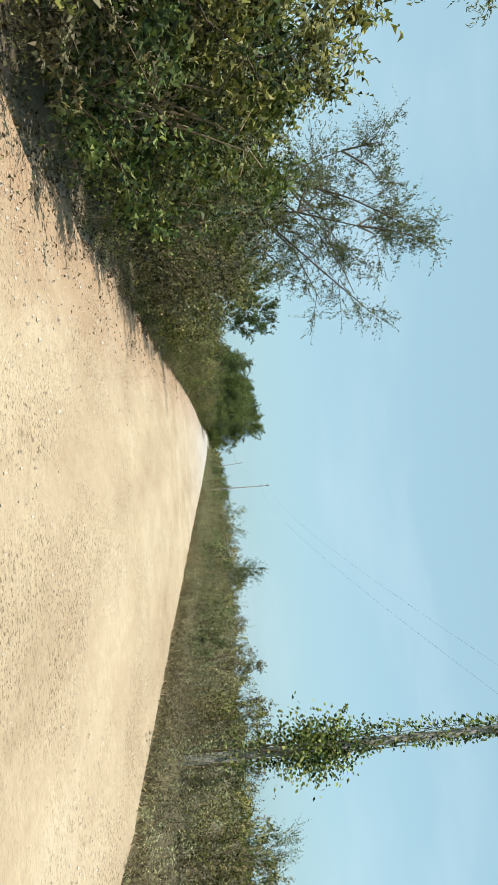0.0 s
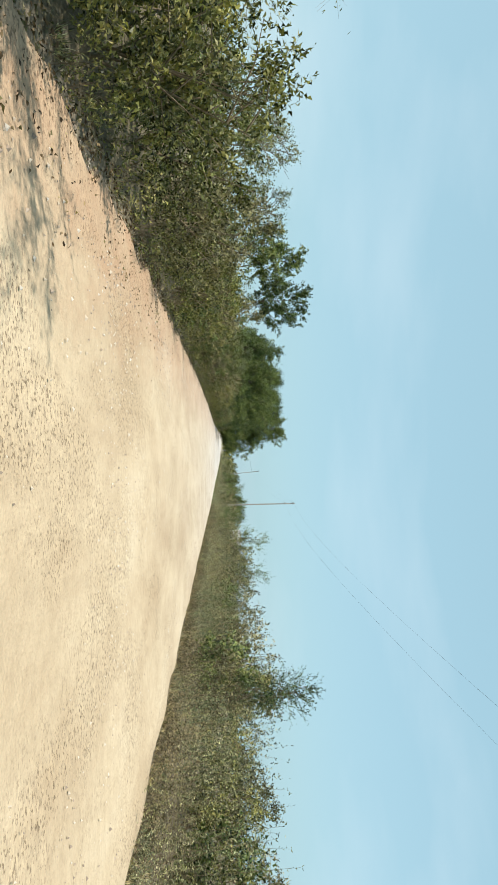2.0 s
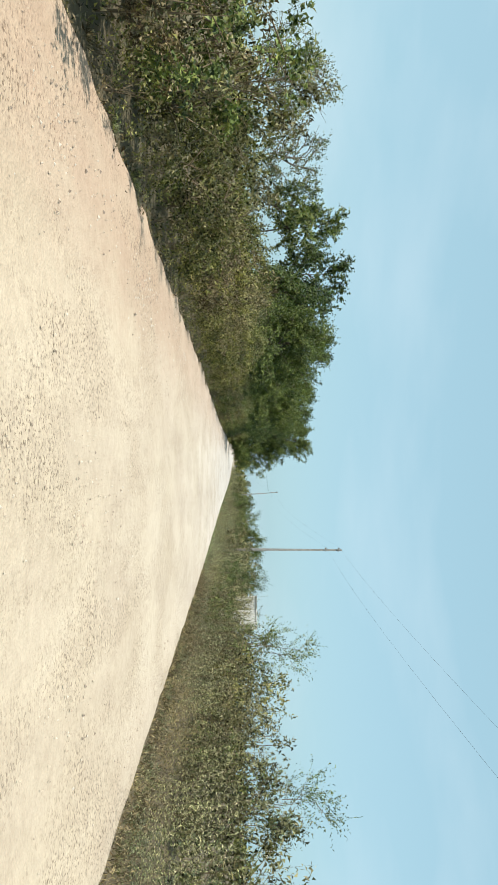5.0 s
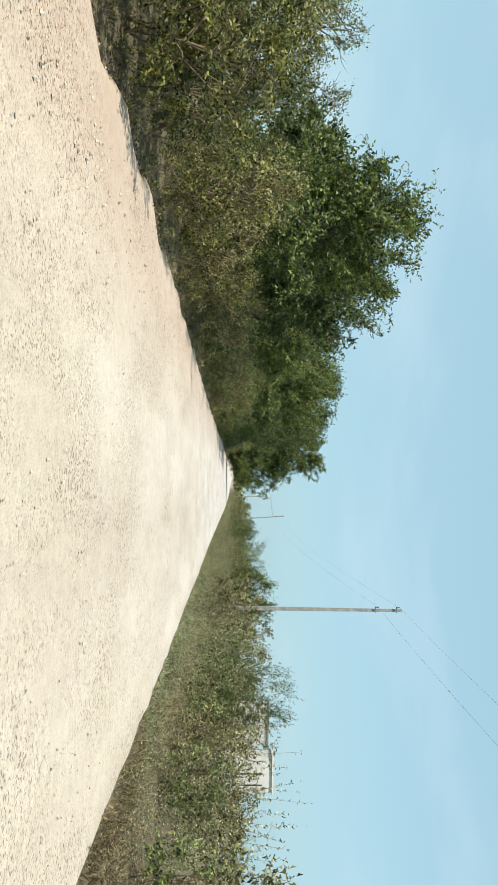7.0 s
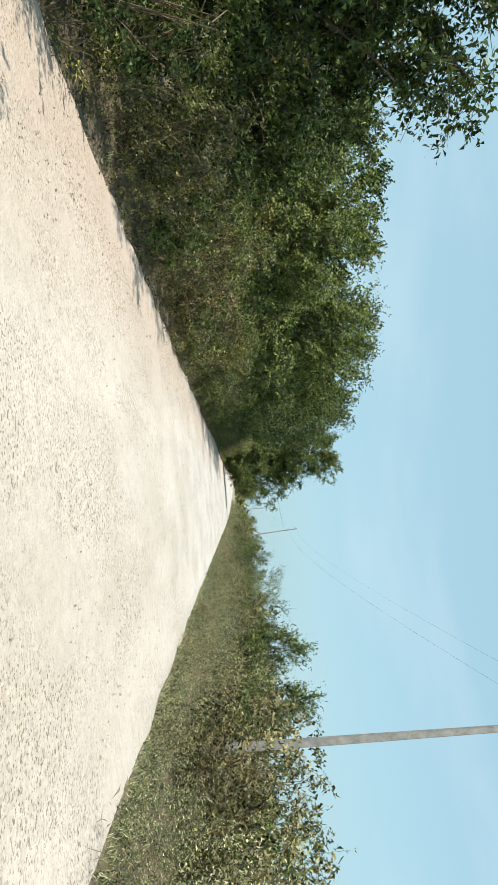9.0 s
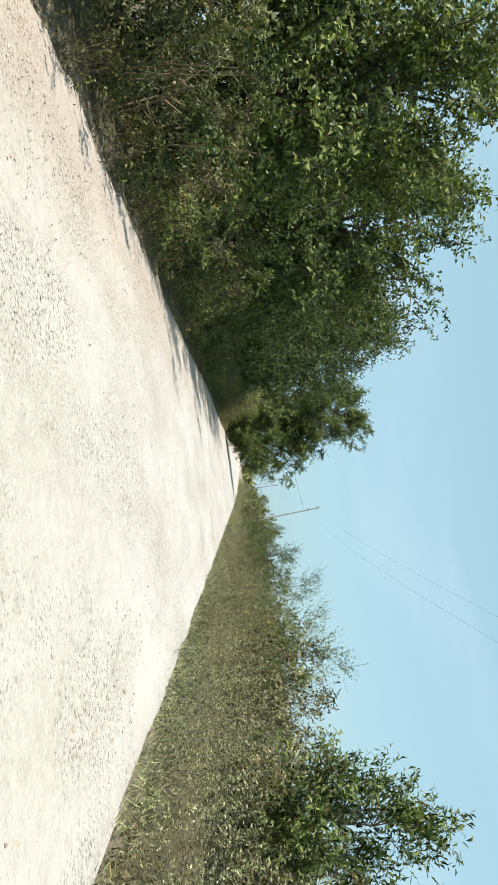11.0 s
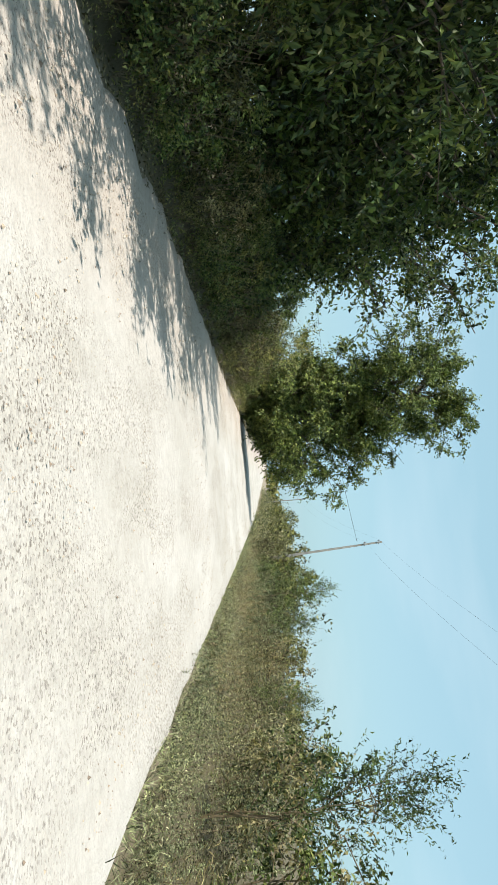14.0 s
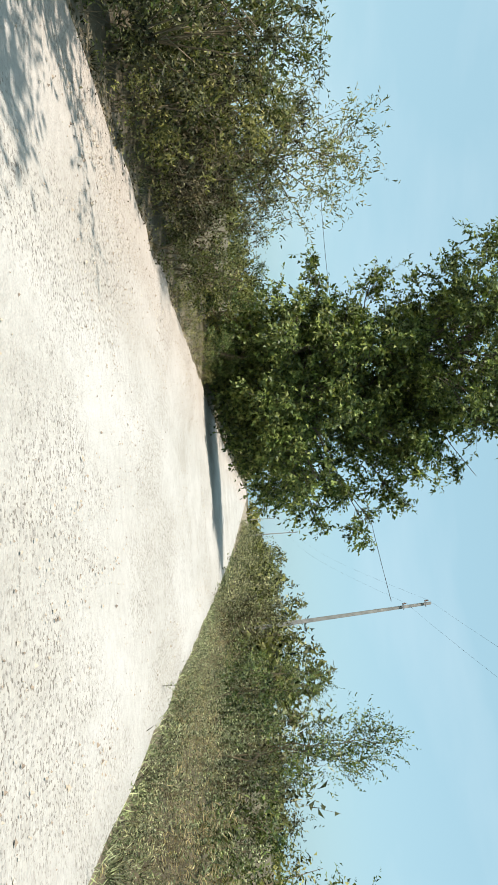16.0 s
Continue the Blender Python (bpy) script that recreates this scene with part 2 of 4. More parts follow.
def leaf_quads(rng, p, d, length, width, slim=False, face=None):
    """A pointed, slightly folded blade at each place p in the direction d; slim ones are a single sliver."""
    n = len(p)
    d = unit(d)
    side = unit(np.cross(d, rng.normal(size=(n, 3)) if face is None else face + rng.normal(size=(n, 3)) * 0.4))
    up = np.cross(side, d)
    ln = (length * rng.uniform(0.6, 1.25, n))[:, None]
    wd = (width * rng.uniform(0.7, 1.2, n))[:, None]
    mid = p + d * ln * 0.45
    if slim:
        v = np.stack([p - side * wd * 0.2, mid + side * wd * 0.55 + up * wd * 0.15, p + d * ln - up * ln * 0.08], 1).reshape(-1, 3)
        return v, np.arange(3 * n).reshape(n, 3)
    v = np.stack([p, mid + side * wd * 0.5 + up * wd * 0.12, p + d * ln - up * ln * 0.08, mid - side * wd * 0.5 + up * wd * 0.12], 1).reshape(-1, 3)
    f = np.arange(4 * n).reshape(n, 4)
    return v, f


def tube(points, r0, r1, sides):
    """A tapering tube along the points."""
    pts = np.asarray(points, float)
    n = len(pts)
    t = unit(np.gradient(pts, axis=0))
    ref = np.array([0.31, 0.95, 0.07]) if abs(t[0][2]) > 0.8 else np.array([0.05, 0.02, 1.0])
    a = unit(np.cross(t, ref))
    b = np.cross(t, a)
    ang = np.linspace(0, 2 * np.pi, sides, endpoint=False)
    r = np.linspace(r0, r1, n)[:, None, None]
    v = pts[:, None] + r * (np.cos(ang)[None, :, None] * a[:, None] + np.sin(ang)[None, :, None] * b[:, None])
    i, j = np.meshgrid(np.arange(n - 1), np.arange(sides), indexing="ij")
    k = (j + 1) % sides
    f = np.stack([i * sides + j, i * sides + k, (i + 1) * sides + k, (i + 1) * sides + j], -1).reshape(-1, 4)
    return v.reshape(-1, 3), f


def join(pieces):
    vs, fs, off = [], [], 0
    for v, f in pieces:
        vs.append(v)
        fs.append(f + off)
        off += len(v)
    return np.concatenate(vs), np.concatenate(fs)


def bent(rng, a, b, k, sag=0.0, wob=0.06):
    """A wandering line from a to b in k steps."""
    a, b = np.asarray(a, float), np.asarray(b, float)
    s = np.linspace(0, 1, k)[:, None]
    size = np.linalg.norm(b - a)
    w = rng.normal(size=(k, 3)) * wob * size * np.sin(np.pi * s)
    line = a + (b - a) * s + w
    line[:, 2] += sag * size * np.sin(np.pi * s[:, 0])
    return line


def clusters_in(rng, n, centre, radius, shell=0.55, floor=0.0):
    d = unit(rng.normal(size=(n * 3, 3)))
    r = rng.uniform(shell, 1.0, (n * 3, 1)) ** 0.7
    if n >= 40:
        lobes = unit(rng.normal(size=(9, 3)))
        reach = np.clip((np.max(d @ lobes.T, axis=1) - 0.55) / 0.4, 0, 1)
        r = r * (0.72 + 0.42 * reach[:, None])
    c = np.asarray(centre) + d * r * np.asarray(radius)
    return c[c[:, 2] > floor][:n]


def woody(name, seed, label, category, leaf, bark, height, trunk_r, fork, centre, radius, n_cl, cl_r, per, length, width,
          droop=0.2, stems=1, shell=0.55, floor=0.3, lift=0.0, names=("trunk", "crown"), spread=0.1, group="", slim=False):
    """A tree or shrub: trunk or stems, limbs to each clump, and a crown of leaves in clumps round them."""
    rng = np.random.default_rng(seed)
    cl = clusters_in(rng, n_cl, centre, radius, shell, floor)
    wood, roots = [], []
    for i in range(stems):
        foot = np.array([rng.normal() * spread, rng.normal() * spread, -0.08])
        top = np.array([centre[0] * 0.8, centre[1] * 0.8, height * 0.86]) + rng.uniform(-1, 1, 3) * np.array([1, 1, 0.25]) * np.asarray(radius) * (0.6 if stems > 1 else 0.15)
        line = bent(rng, foot, top, 8, wob=0.025)
        wood.append(tube(line if stems < 4 else line[[0, 2, 4, 7]], trunk_r, trunk_r * 0.15, 7 if stems == 1 else 3))
        roots.append(line)
    leaves_p, leaves_d, leaves_f = [], [], []
    for c in cl:
        line = roots[rng.integers(len(roots))]
        low = line[:, 2]
        want = max(fork, c[2] - np.linalg.norm(c[:2] - line[0][:2]) * 0.75 - 0.2)
        k = int(np.argmin(abs(low - want)))
        start = line[k]
        limb = bent(rng, start, c, 5 if height > 3 else 3, sag=0.08 + lift, wob=0.05)
        rr = trunk_r * (0.2 if stems == 1 else 0.5)
        if stems < 4 or rng.random() < 0.5:
            wood.append(tube(limb, rr, rr * 0.25, 4 if stems == 1 else 3))
        size = cl_r * rng.uniform(0.5, 1.4)
        n_tw = 5
        ends = c + unit(rng.normal(size=(n_tw, 3)) + (c - np.asarray(centre)) / np.asarray(radius) * 0.9 + np.array([0, 0, lift])) * size * rng.uniform(0.6, 1.2, (n_tw, 1))
        for j, e in enumerate(ends):
            if j < (3 if stems == 1 else 1):
                wood.append(tube(np.stack([c, e]), rr * 0.28, rr * 0.1, 3))
            m = max(2, int(per / n_tw * rng.uniform(0.7, 1.3)))
            s = rng.uniform(0.1, 1.08, (m, 1))
            p = c + (e - c) * s + rng.normal(size=(m, 3)) * size * 0.26
            leaves_p.append(p)
            leaves_f.append(unit(p - c) + np.array([0, 0, 0.45]))
            leaves_d.append(unit(e - c) * 0.6 + rng.normal(size=(m, 3)) * 0.75 - np.array([0, 0, droop]))
    ob = thing(name, label, category, group)
    wv, wf = join(wood)
    piece(names[0], to_mesh(names[0], wv, wf, bark, True), ob, kind="stuff" if stems > 1 else "")
    lv, lf = leaf_quads(rng, np.concatenate(leaves_p), np.concatenate(leaves_d), length, width, slim, np.concatenate(leaves_f))
    piece(names[1], to_mesh(names[1], lv, lf, leaf), ob, kind="stuff")
    return ob


def branchy(name, seed, label, category, leaf, bark, height, centre, radius, limbs, subs, twigs, per, length, width, trunk_r=0.1, stems=1,
            spread=0.1, sub_len=0.3, twig_len=0.2, droop=0.2, lift=0.1, fork=0.15, floor=0.1, inner=0.45, names=("trunk", "crown"), group="", slim=False, bare=0.0):
    """A tree or shrub that forks: stems, limbs, side branches and twigs, with the leaves set along each twig."""
    rng = np.random.default_rng(seed)
    centre, radius = np.asarray(centre, float), np.asarray(radius, float)
    wood, roots = [], []
    for i in range(stems):
        foot = np.array([rng.normal() * spread, rng.normal() * spread, -0.08])
        top = np.array([centre[0], centre[1], height * 0.8]) + rng.uniform(-1, 1, 3) * radius * (np.array([0.55, 0.55, 0.2]) if stems > 1 else 0.12)
        line = bent(rng, foot, top, 8, wob=0.03)
        wood.append(tube(line if stems < 3 else line[[0, 3, 7]], trunk_r, trunk_r * 0.2, 8 if stems == 1 else 4))
        roots.append(line)
    k = np.arange(limbs) + 0.5
    up = 1 - 2 * k / limbs
    a = k * 2.39996 + rng.uniform(0, 6.28)
    ring = np.sqrt(1 - up ** 2)
    ways = unit(np.stack([ring * np.cos(a), ring * np.sin(a), up], -1) + rng.normal(size=(limbs, 3)) * 0.22)
    leaf_p, leaf_d, leaf_f = [], [], []
    for w in ways:
        e = centre + w * radius * rng.uniform(inner, 0.93)
        if e[2] < floor:
            e[2] = floor + rng.uniform(0, 0.15) * height
        line = roots[rng.integers(stems)]
        want = max(fork * height, e[2] - np.linalg.norm(e[:2] - line[0][:2]) * 0.8)
        limb = bent(rng, line[int(np.argmin(abs(line[:, 2] - want)))], e, 5, sag=0.09, wob=0.045)
        r = trunk_r * (0.32 if stems == 1 else 0.55)
        wood.append(tube(limb if stems == 1 else limb[[0, 2, 4]], r, r * 0.3, 5 if stems == 1 else 3))
        for j in range(subs):
            q = rng.uniform(0.35, 1.0) * 4
            n = min(3, int(q))
            p = limb[n] + (limb[n + 1] - limb[n]) * (q - n)
            out = unit((p - centre) / radius)
            d = unit(out + rng.normal(size=3) * 0.75 + np.array([0, 0, lift]))
            tip = p + d * sub_len * rng.uniform(0.55, 1.25)
            reach = np.linalg.norm((tip - centre) / radius)
            if reach > 1.08:
                tip = centre + (tip - centre) * 1.08 / reach
            tip[2] = max(tip[2], floor * 0.8)
            if stems < 4 or j % 3 == 0:
                wood.append(tube(np.stack([p, tip]), r * 0.32, r * 0.12, 3))
            if rng.random() < bare:
                continue
            s = rng.uniform(0.1, 1.0, (twigs, 1))
            tp = p + (tip - p) * s
            td = unit(d * 0.7 + rng.normal(size=(twigs, 3)) * 0.8 + np.array([0, 0, lift - droop * 0.6]))
            tl = twig_len * rng.uniform(0.5, 1.35, (twigs, 1))
            g = (np.arange(per)[None, :, None] + rng.uniform(0.2, 0.9, (twigs, per, 1))) / per
            pos = tp[:, None] + td[:, None] * tl[:, None] * g
            pos[..., 2] -= (droop * 0.45 * tl[:, None] * g ** 2)[..., 0]
            aim = td[:, None] * 0.55 + unit(rng.normal(size=(twigs, per, 3))) * 0.85 - np.array([0, 0, droop * 0.7])
            leaf_p.append(pos.reshape(-1, 3))
            leaf_d.append(aim.reshape(-1, 3))
            leaf_f.append(np.repeat((out * 0.7 + np.array([0, 0, 0.8]))[None], twigs * per, 0))
    ob = thing(name, label, category, group)
    v, f = join(wood)
    piece(names[0], to_mesh(names[0], v, f, bark, True), ob, kind="stuff" if stems > 1 else "")
    v, f = leaf_quads(rng, np.concatenate(leaf_p), np.concatenate(leaf_d), length, width, slim, np.concatenate(leaf_f))
    piece(names[1], to_mesh(names[1], v, f, leaf), ob, kind="stuff")
    return ob


def weeds(name, seed, label, leaf, n, w, h, per, length, width, group):
    """A stand of upright weed stems with small leaves up each stem and seed heads."""
    rng = np.random.default_rng(seed)
    ob = thing(name, label, "weeds", group)
    foot = np.c_[rng.uniform(-w, w, n), rng.uniform(-w, w, n), np.full(n, -0.05)]
    hs = h * rng.uniform(0.66, 1.04, n) * (1 - 0.25 * (np.hypot(foot[:, 0], foot[:, 1]) / w) ** 2)
    tip = foot + np.c_[rng.normal(size=(n, 2)) * 0.16 * h, hs]
    wood, ps, ds = [], [], []
    for a, b in zip(foot, tip):
        line = bent(rng, a, b, 4, wob=0.03)
        if rng.random() < 0.4:
            wood.append(tube(line[[0, 2, 3]], 0.0035, 0.0015, 3))
        s = rng.uniform(0.12, 1.02, (per, 1))
        k = np.clip((s[:, 0] * 3).astype(int), 0, 2)
        p = line[k] + (line[k + 1] - line[k]) * (s * 3 - k[:, None])
        ps.append(p)
        out = rng.normal(size=(per, 3)) * np.array([1, 1, 0.35])
        ds.append(unit(out) + np.array([0, 0, 0.25]))
    wv, wf = join(wood)
    piece("stalk_tangle", to_mesh("stalk_tangle", wv, wf, STEM), ob, kind="stuff")
    lv, lf = leaf_quads(rng, np.concatenate(ps), np.concatenate(ds), length, width, True)
    piece("foliage", to_mesh("foliage", lv, lf, leaf), ob, kind="stuff")
    return ob


USED = set()


def put(proto, x, y, z=0.0, turn=0.0, size=1.0, tall=1.0, tilt=0.0, label=""):
    """The prototype itself at the first call, then copies of it."""
    m = pose(x, y, z, tilt, 0, turn) @ Matrix.Diagonal((size, size, size * tall, 1))
    if proto.name not in USED:
        USED.add(proto.name)
        proto.matrix_basis = m
        ob = proto
    else:
        keep = proto.matrix_basis.copy()
        proto.matrix_basis = Matrix.Identity(4)
        ob = copy_thing(proto, m)
        proto.matrix_basis = keep
    return tagged(ob, label)


def bend(y):
    """How far the road has swung to the left at y."""
    return 0.0 if y < 165 else -0.0007 * (min(y, 188) - 165) ** 2 - max(0, y - 188) * 0.032


def left_edge(y):
    return float(np.interp(y, [0, 20, 35, 50, 75, 100, 120, 135, 146, 155, 170, 400], [-1.7, -1.75, -2.05, -2.35, -2.25, -1.75, -1.75, -2.1, -1.7, -1.7, -1.6, -1.4])) + bend(y)


def right_edge(y):
    return float(np.interp(y, [0, 45, 75, 100, 150, 400], [5.05, 5.1, 5.3, 5.05, 5.1, 4.8])) + bend(y)


# ---- ground and road ----
def build_ground():
    xs = np.concatenate([-np.geomspace(900, 14, 16), np.linspace(-12, 14, 40), np.geomspace(16, 900, 16)])
    ys = np.concatenate([np.linspace(-40, 260, 200), np.geomspace(265, 2600, 24)])
    v = []
    for y in ys:
        for x in xs:
            le, re = left_edge(y), right_edge(y)
            h = 0.12 * noise.noise(Vector((x * 0.35, y * 0.35, 0))) + 0.05 * noise.noise(Vector((x * 1.3, y * 1.3, 3)))
            if x < le:
                z = -0.05 + min(1.0, (le - x) / 1.2) * (0.18 + h)
            elif x > re:
                z = -0.05 + min(1.0, (x - re) / 2.5) * (0.10 + h)
            else:
                z = -0.09
            v.append((x, y, z))
    k = len(xs)
    f = [(j * k + i, j * k + i + 1, (j + 1) * k + i + 1, (j + 1) * k + i) for j in range(len(ys) - 1) for i in range(k - 1)]
    tagged(new("ground", to_mesh("ground", v, f, SOIL, True)), "brown soil with dry grass beside the road", "ground", kind="structure")


def build_road():
    ys = np.concatenate([np.linspace(-40, 190, 460), np.linspace(191, 700, 200)])
    us = np.linspace(0, 1, 25)
    v = []
    for y in ys:
        le = left_edge(y) - 0.22 + 0.34 * noise.noise(Vector((0, y * 0.8, 0))) + 0.26 * noise.noise(Vector((0, y * 2.3, 7)))
        re = right_edge(y) + 0.28 + 0.12 * noise.noise(Vector((9, y * 0.7, 0))) + 0.08 * noise.noise(Vector((9, y * 2.2, 7)))
        for u in us:
            x = le + (re - le) * u
            crown = 0.05 * (1 - (2 * u - 1) ** 2)
            rut = -0.022 * (math.exp(-((u - 0.3) / 0.05) ** 2) + math.exp(-((u - 0.62) / 0.05) ** 2))
            berm = 0.05 * (math.exp(-((u - 0.06) / 0.03) ** 2) + math.exp(-((u - 0.955) / 0.03) ** 2))
            edge = -0.13 * (max(0, 0.04 - u) / 0.04 + max(0, u - 0.96) / 0.04)
            z = -0.02 + crown + rut + (berm + edge) + 0.018 * noise.noise(Vector((x * 1.1, y * 0.5, 1))) + 0.009 * noise.noise(Vector((x * 4, y * 3, 5)))
            v.append((x, y, z))
    k = len(us)
    f = [(j * k + i, j * k + i + 1, (j + 1) * k + i + 1, (j + 1) * k + i) for j in range(len(ys) - 1) for i in range(k - 1)]
    tagged(new("road", to_mesh("road", v, f, ROAD, True)), "pale tan gravel road with loose stones", "road", kind="structure")


def build_stones():
    rng = np.random.default_rng(5)
    n = 38000
    y = rng.uniform(6, 158, n * 4)
    u = rng.uniform(0, 1, n * 4)
    # the stones lie in drifts with swept ground between
    keep = np.array([noise.noise(Vector((a * 3.4, b * 0.3, 4))) + 0.5 * noise.noise(Vector((a * 9, b * 0.9, 8))) for a, b in zip(u, y)]) > rng.normal(0.12, 0.16, n * 4)
    y, u = y[keep][:n], u[keep][:n]
    n = len(y)
    edge = rng.random(n) < 0.4
    u[edge] = np.where(rng.random(edge.sum()) < 0.72, np.abs(rng.normal(0.1, 0.09, edge.sum())), 1 - np.abs(rng.normal(0.03, 0.05, edge.sum())))
    le = np.array([left_edge(q) for q in y])
    re = np.array([right_edge(q) for q in y])
    x = le + (re - le) * u
    size = np.minimum(np.where(edge, 0.024, 0.016), rng.lognormal(math.log(0.0085), 0.42, n) * np.where(edge, 1.4, 1.0))
    z = 0.012 + 0.05 * (1 - (2 * u - 1) ** 2) - 0.02
    lump = np.array([(1, 0, -0.4), (0, 1, -0.4), (-1, 0, -0.4), (0, -1, -0.4), (0.15, -0.1, 0.85)], float)
    tri = np.array([(0, 1, 4), (1, 2, 4), (2, 3, 4), (3, 0, 4)])
    v = lump[None] * rng.uniform(0.6, 1.4, (n, 5, 1)) * size[:, None, None]
    a = rng.uniform(0, 6.28, n)
    ca, sa = np.cos(a)[:, None], np.sin(a)[:, None]
    w = np.stack([v[..., 0] * ca - v[..., 1] * sa, v[..., 0] * sa + v[..., 1] * ca, v[..., 2] * 0.7], -1) + np.stack([x, y, z], -1)[:, None]
    f = tri[None] + (np.arange(n) * 5)[:, None, None]
    tagged(new("loose_gravel", to_mesh("loose_gravel", w.reshape(-1, 3), f.reshape(-1, 3), STONE)), "loose brown and grey gravel stones lying on the road", "gravel", kind="stuff")


def build_verge_grass():
    """Straw and short grass that lean over both edges of the gravel."""
    for name, side, n, leaf, y0, y1, text in (("verge_grass", -1, 30000, RUST, 2, 185, "fallen brown leaves and straw along the gravel edge"), ("verge_grass", 1, 38000, RUST, 2, 76, "low brown grass along the gravel edge"), ("verge_grass", 1, 57000, GREYGREEN, 76, 185, "low grey-green grass along the gravel edge")):
        rng = np.random.default_rng(11 + side + y0)
        y = rng.uniform(y0, y1, n)
        if side < 0:
            x = np.array([left_edge(q) for q in y]) - np.abs(rng.normal(0, 0.6, n)) + np.abs(rng.normal(0, 0.25, n)) * np.interp(y, [0, 30, 60], [2.2, 1.6, 0.9])
        else:
            x = np.array([right_edge(q) for q in y]) + np.abs(rng.normal(0, 0.9, n)) - 0.02
        p = np.stack([x, y, np.full(n, 0.0)], -1)
        d = rng.normal(size=(n, 3)) * np.array([0.8, 0.8, 0.2]) + np.array([0, 0, 0.75 if side > 0 else 0.22])
        v, f = leaf_quads(rng, p, d, 0.11 if side > 0 else 0.06, 0.013 if side > 0 else 0.032, True)
        tagged(new(name, to_mesh(name, v, f, leaf)), text, "grass", kind="stuff")


def build_litter():
    """Fallen leaves on the shaded shoulder under the first trees."""
    rng = np.random.default_rng(19)
    n = 6000
    y = rng.uniform(3, 34, n)
    x = np.array([left_edge(q) for q in y]) - 0.5 + rng.gamma(1.7, 0.27, n)
    p = np.stack([x, y, 0.012 + rng.uniform(0, 0.015, n)], -1)
    d = rng.normal(size=(n, 3)) * np.array([1, 1, 0.12])
    v, f = leaf_quads(rng, p, d, 0.042, 0.022)
    tagged(new("leaf_litter", to_mesh("leaf_litter", v, f, LITTER)), "fallen brown leaves strewn on the gravel shoulder", "leaves", kind="stuff")


build_ground()
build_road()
build_litter()
build_stones()
build_verge_grass()

# ---- plants: one of each kind, then copies ----
HEDGE = "shrubs of the roadside hedge"
BUSH = dict(names=("brushwood", "foliage"), group=HEDGE, trunk_r=0.02)
SHRUBS = [
    branchy("shrub", 21, "dense olive-green roadside shrub with narrow leaves", "shrub", OLIVE, STEM, 2.0, (0, 0, 1.05), (1.15, 1.15, 0.95), 16, 6, 7, 8, 0.066, 0.043, slim=True, stems=5, sub_len=0.36, twig_len=0.16, floor=0.16, **BUSH),
    branchy("shrub", 22, "dusty olive shrub with drooping twigs by the road", "shrub", DUSTY, STEM, 2.1, (0, 0, 1.12), (1.05, 1.2, 1.0), 16, 6, 7, 8, 0.07, 0.04, slim=True, stems=5, sub_len=0.36, twig_len=0.2, droop=0.55, floor=0.16, **BUSH),
    branchy("shrub", 23, "fresh green leafy shrub with arching twigs by the road", "shrub", GREEN, STEM, 1.9, (0, 0, 1.0), (1.2, 1.1, 0.92), 16, 6, 7, 8, 0.07, 0.052, slim=True, stems=5, sub_len=0.36, twig_len=0.18, floor=0.14, **BUSH),
    branchy("shrub", 24, "thin feathery shrub with dry yellowish leaves", "shrub", FEATHER, STEM, 2.2, (0, 0, 1.2), (0.95, 1.0, 1.0), 16, 6, 7, 8, 0.066, 0.034, slim=True, stems=6, sub_len=0.34, twig_len=0.2, lift=0.3, floor=0.2, **BUSH),
    branchy("shrub", 25, "brownish half-withered shrub with tangled twigs", "shrub", RUST, STEM, 2.0, (0, 0, 1.05), (1.1, 1.1, 0.95), 16, 6, 7, 8, 0.064, 0.043, slim=True, stems=6, sub_len=0.38, twig_len=0.2, droop=0.4, floor=0.16, bare=0.12, **BUSH),
]
BACK = [
    branchy("shrub", 26, "tall olive shrub behind the roadside hedge", "shrub", OLIVE, STEM, 2.1, (0, 0, 1.1), (1.15, 1.2, 1.0), 16, 6, 5, 5, 0.09, 0.064, stems=4, sub_len=0.36, twig_len=0.17, floor=0.2, slim=True, **BUSH),
    branchy("shrub", 27, "tall green shrub behind the roadside hedge", "shrub", GREEN, STEM, 2.1, (0, 0, 1.1), (1.2, 1.1, 1.0), 16, 6, 5, 5, 0.09, 0.066, stems=4, sub_len=0.36, twig_len=0.17, floor=0.2, slim=True, **BUSH),
    branchy("shrub", 30, "dry brownish shrub at the back of the verge", "shrub", DUSTY, STEM, 2.0, (0, 0, 1.05), (1.15, 1.15, 0.95), 16, 6, 5, 5, 0.084, 0.058, stems=4, sub_len=0.36, twig_len=0.18, floor=0.2, slim=True, **BUSH),
]
FAR_BUSH = branchy("shrub", 33, "distant olive shrub beside the road", "shrub", OLIVE, STEM, 2.1, (0, 0, 1.1), (1.2, 1.2, 1.0), 12, 5, 4, 4, 0.17, 0.13, stems=3, sub_len=0.4, twig_len=0.2, floor=0.15, slim=True, **BUSH)
SPRIG = woody("undergrowth", 28, "low leafy undergrowth at the foot of the hedge", "shrub", OLIVE, STEM, 0.75, 0.008, 0.05, (0, 0, 0.36), (0.5, 0.5, 0.36), 14, 0.2, 26, 0.07, 0.036, slim=True, stems=4, shell=0.2, floor=0.04, lift=0.3, names=("brushwood", "foliage"), group="undergrowth of the hedge")
SMALL = branchy("small_tree", 49, "low yellowish-olive tree at the roadside", "tree", OLIVE, BARK, 3.3, (0.2, 0, 2.2), (1.5, 1.6, 1.15), 20, 8, 8, 8, 0.09, 0.062, slim=True, trunk_r=0.05, sub_len=0.5, twig_len=0.3, floor=0.6)
MEADOW = "weeds of the verge"
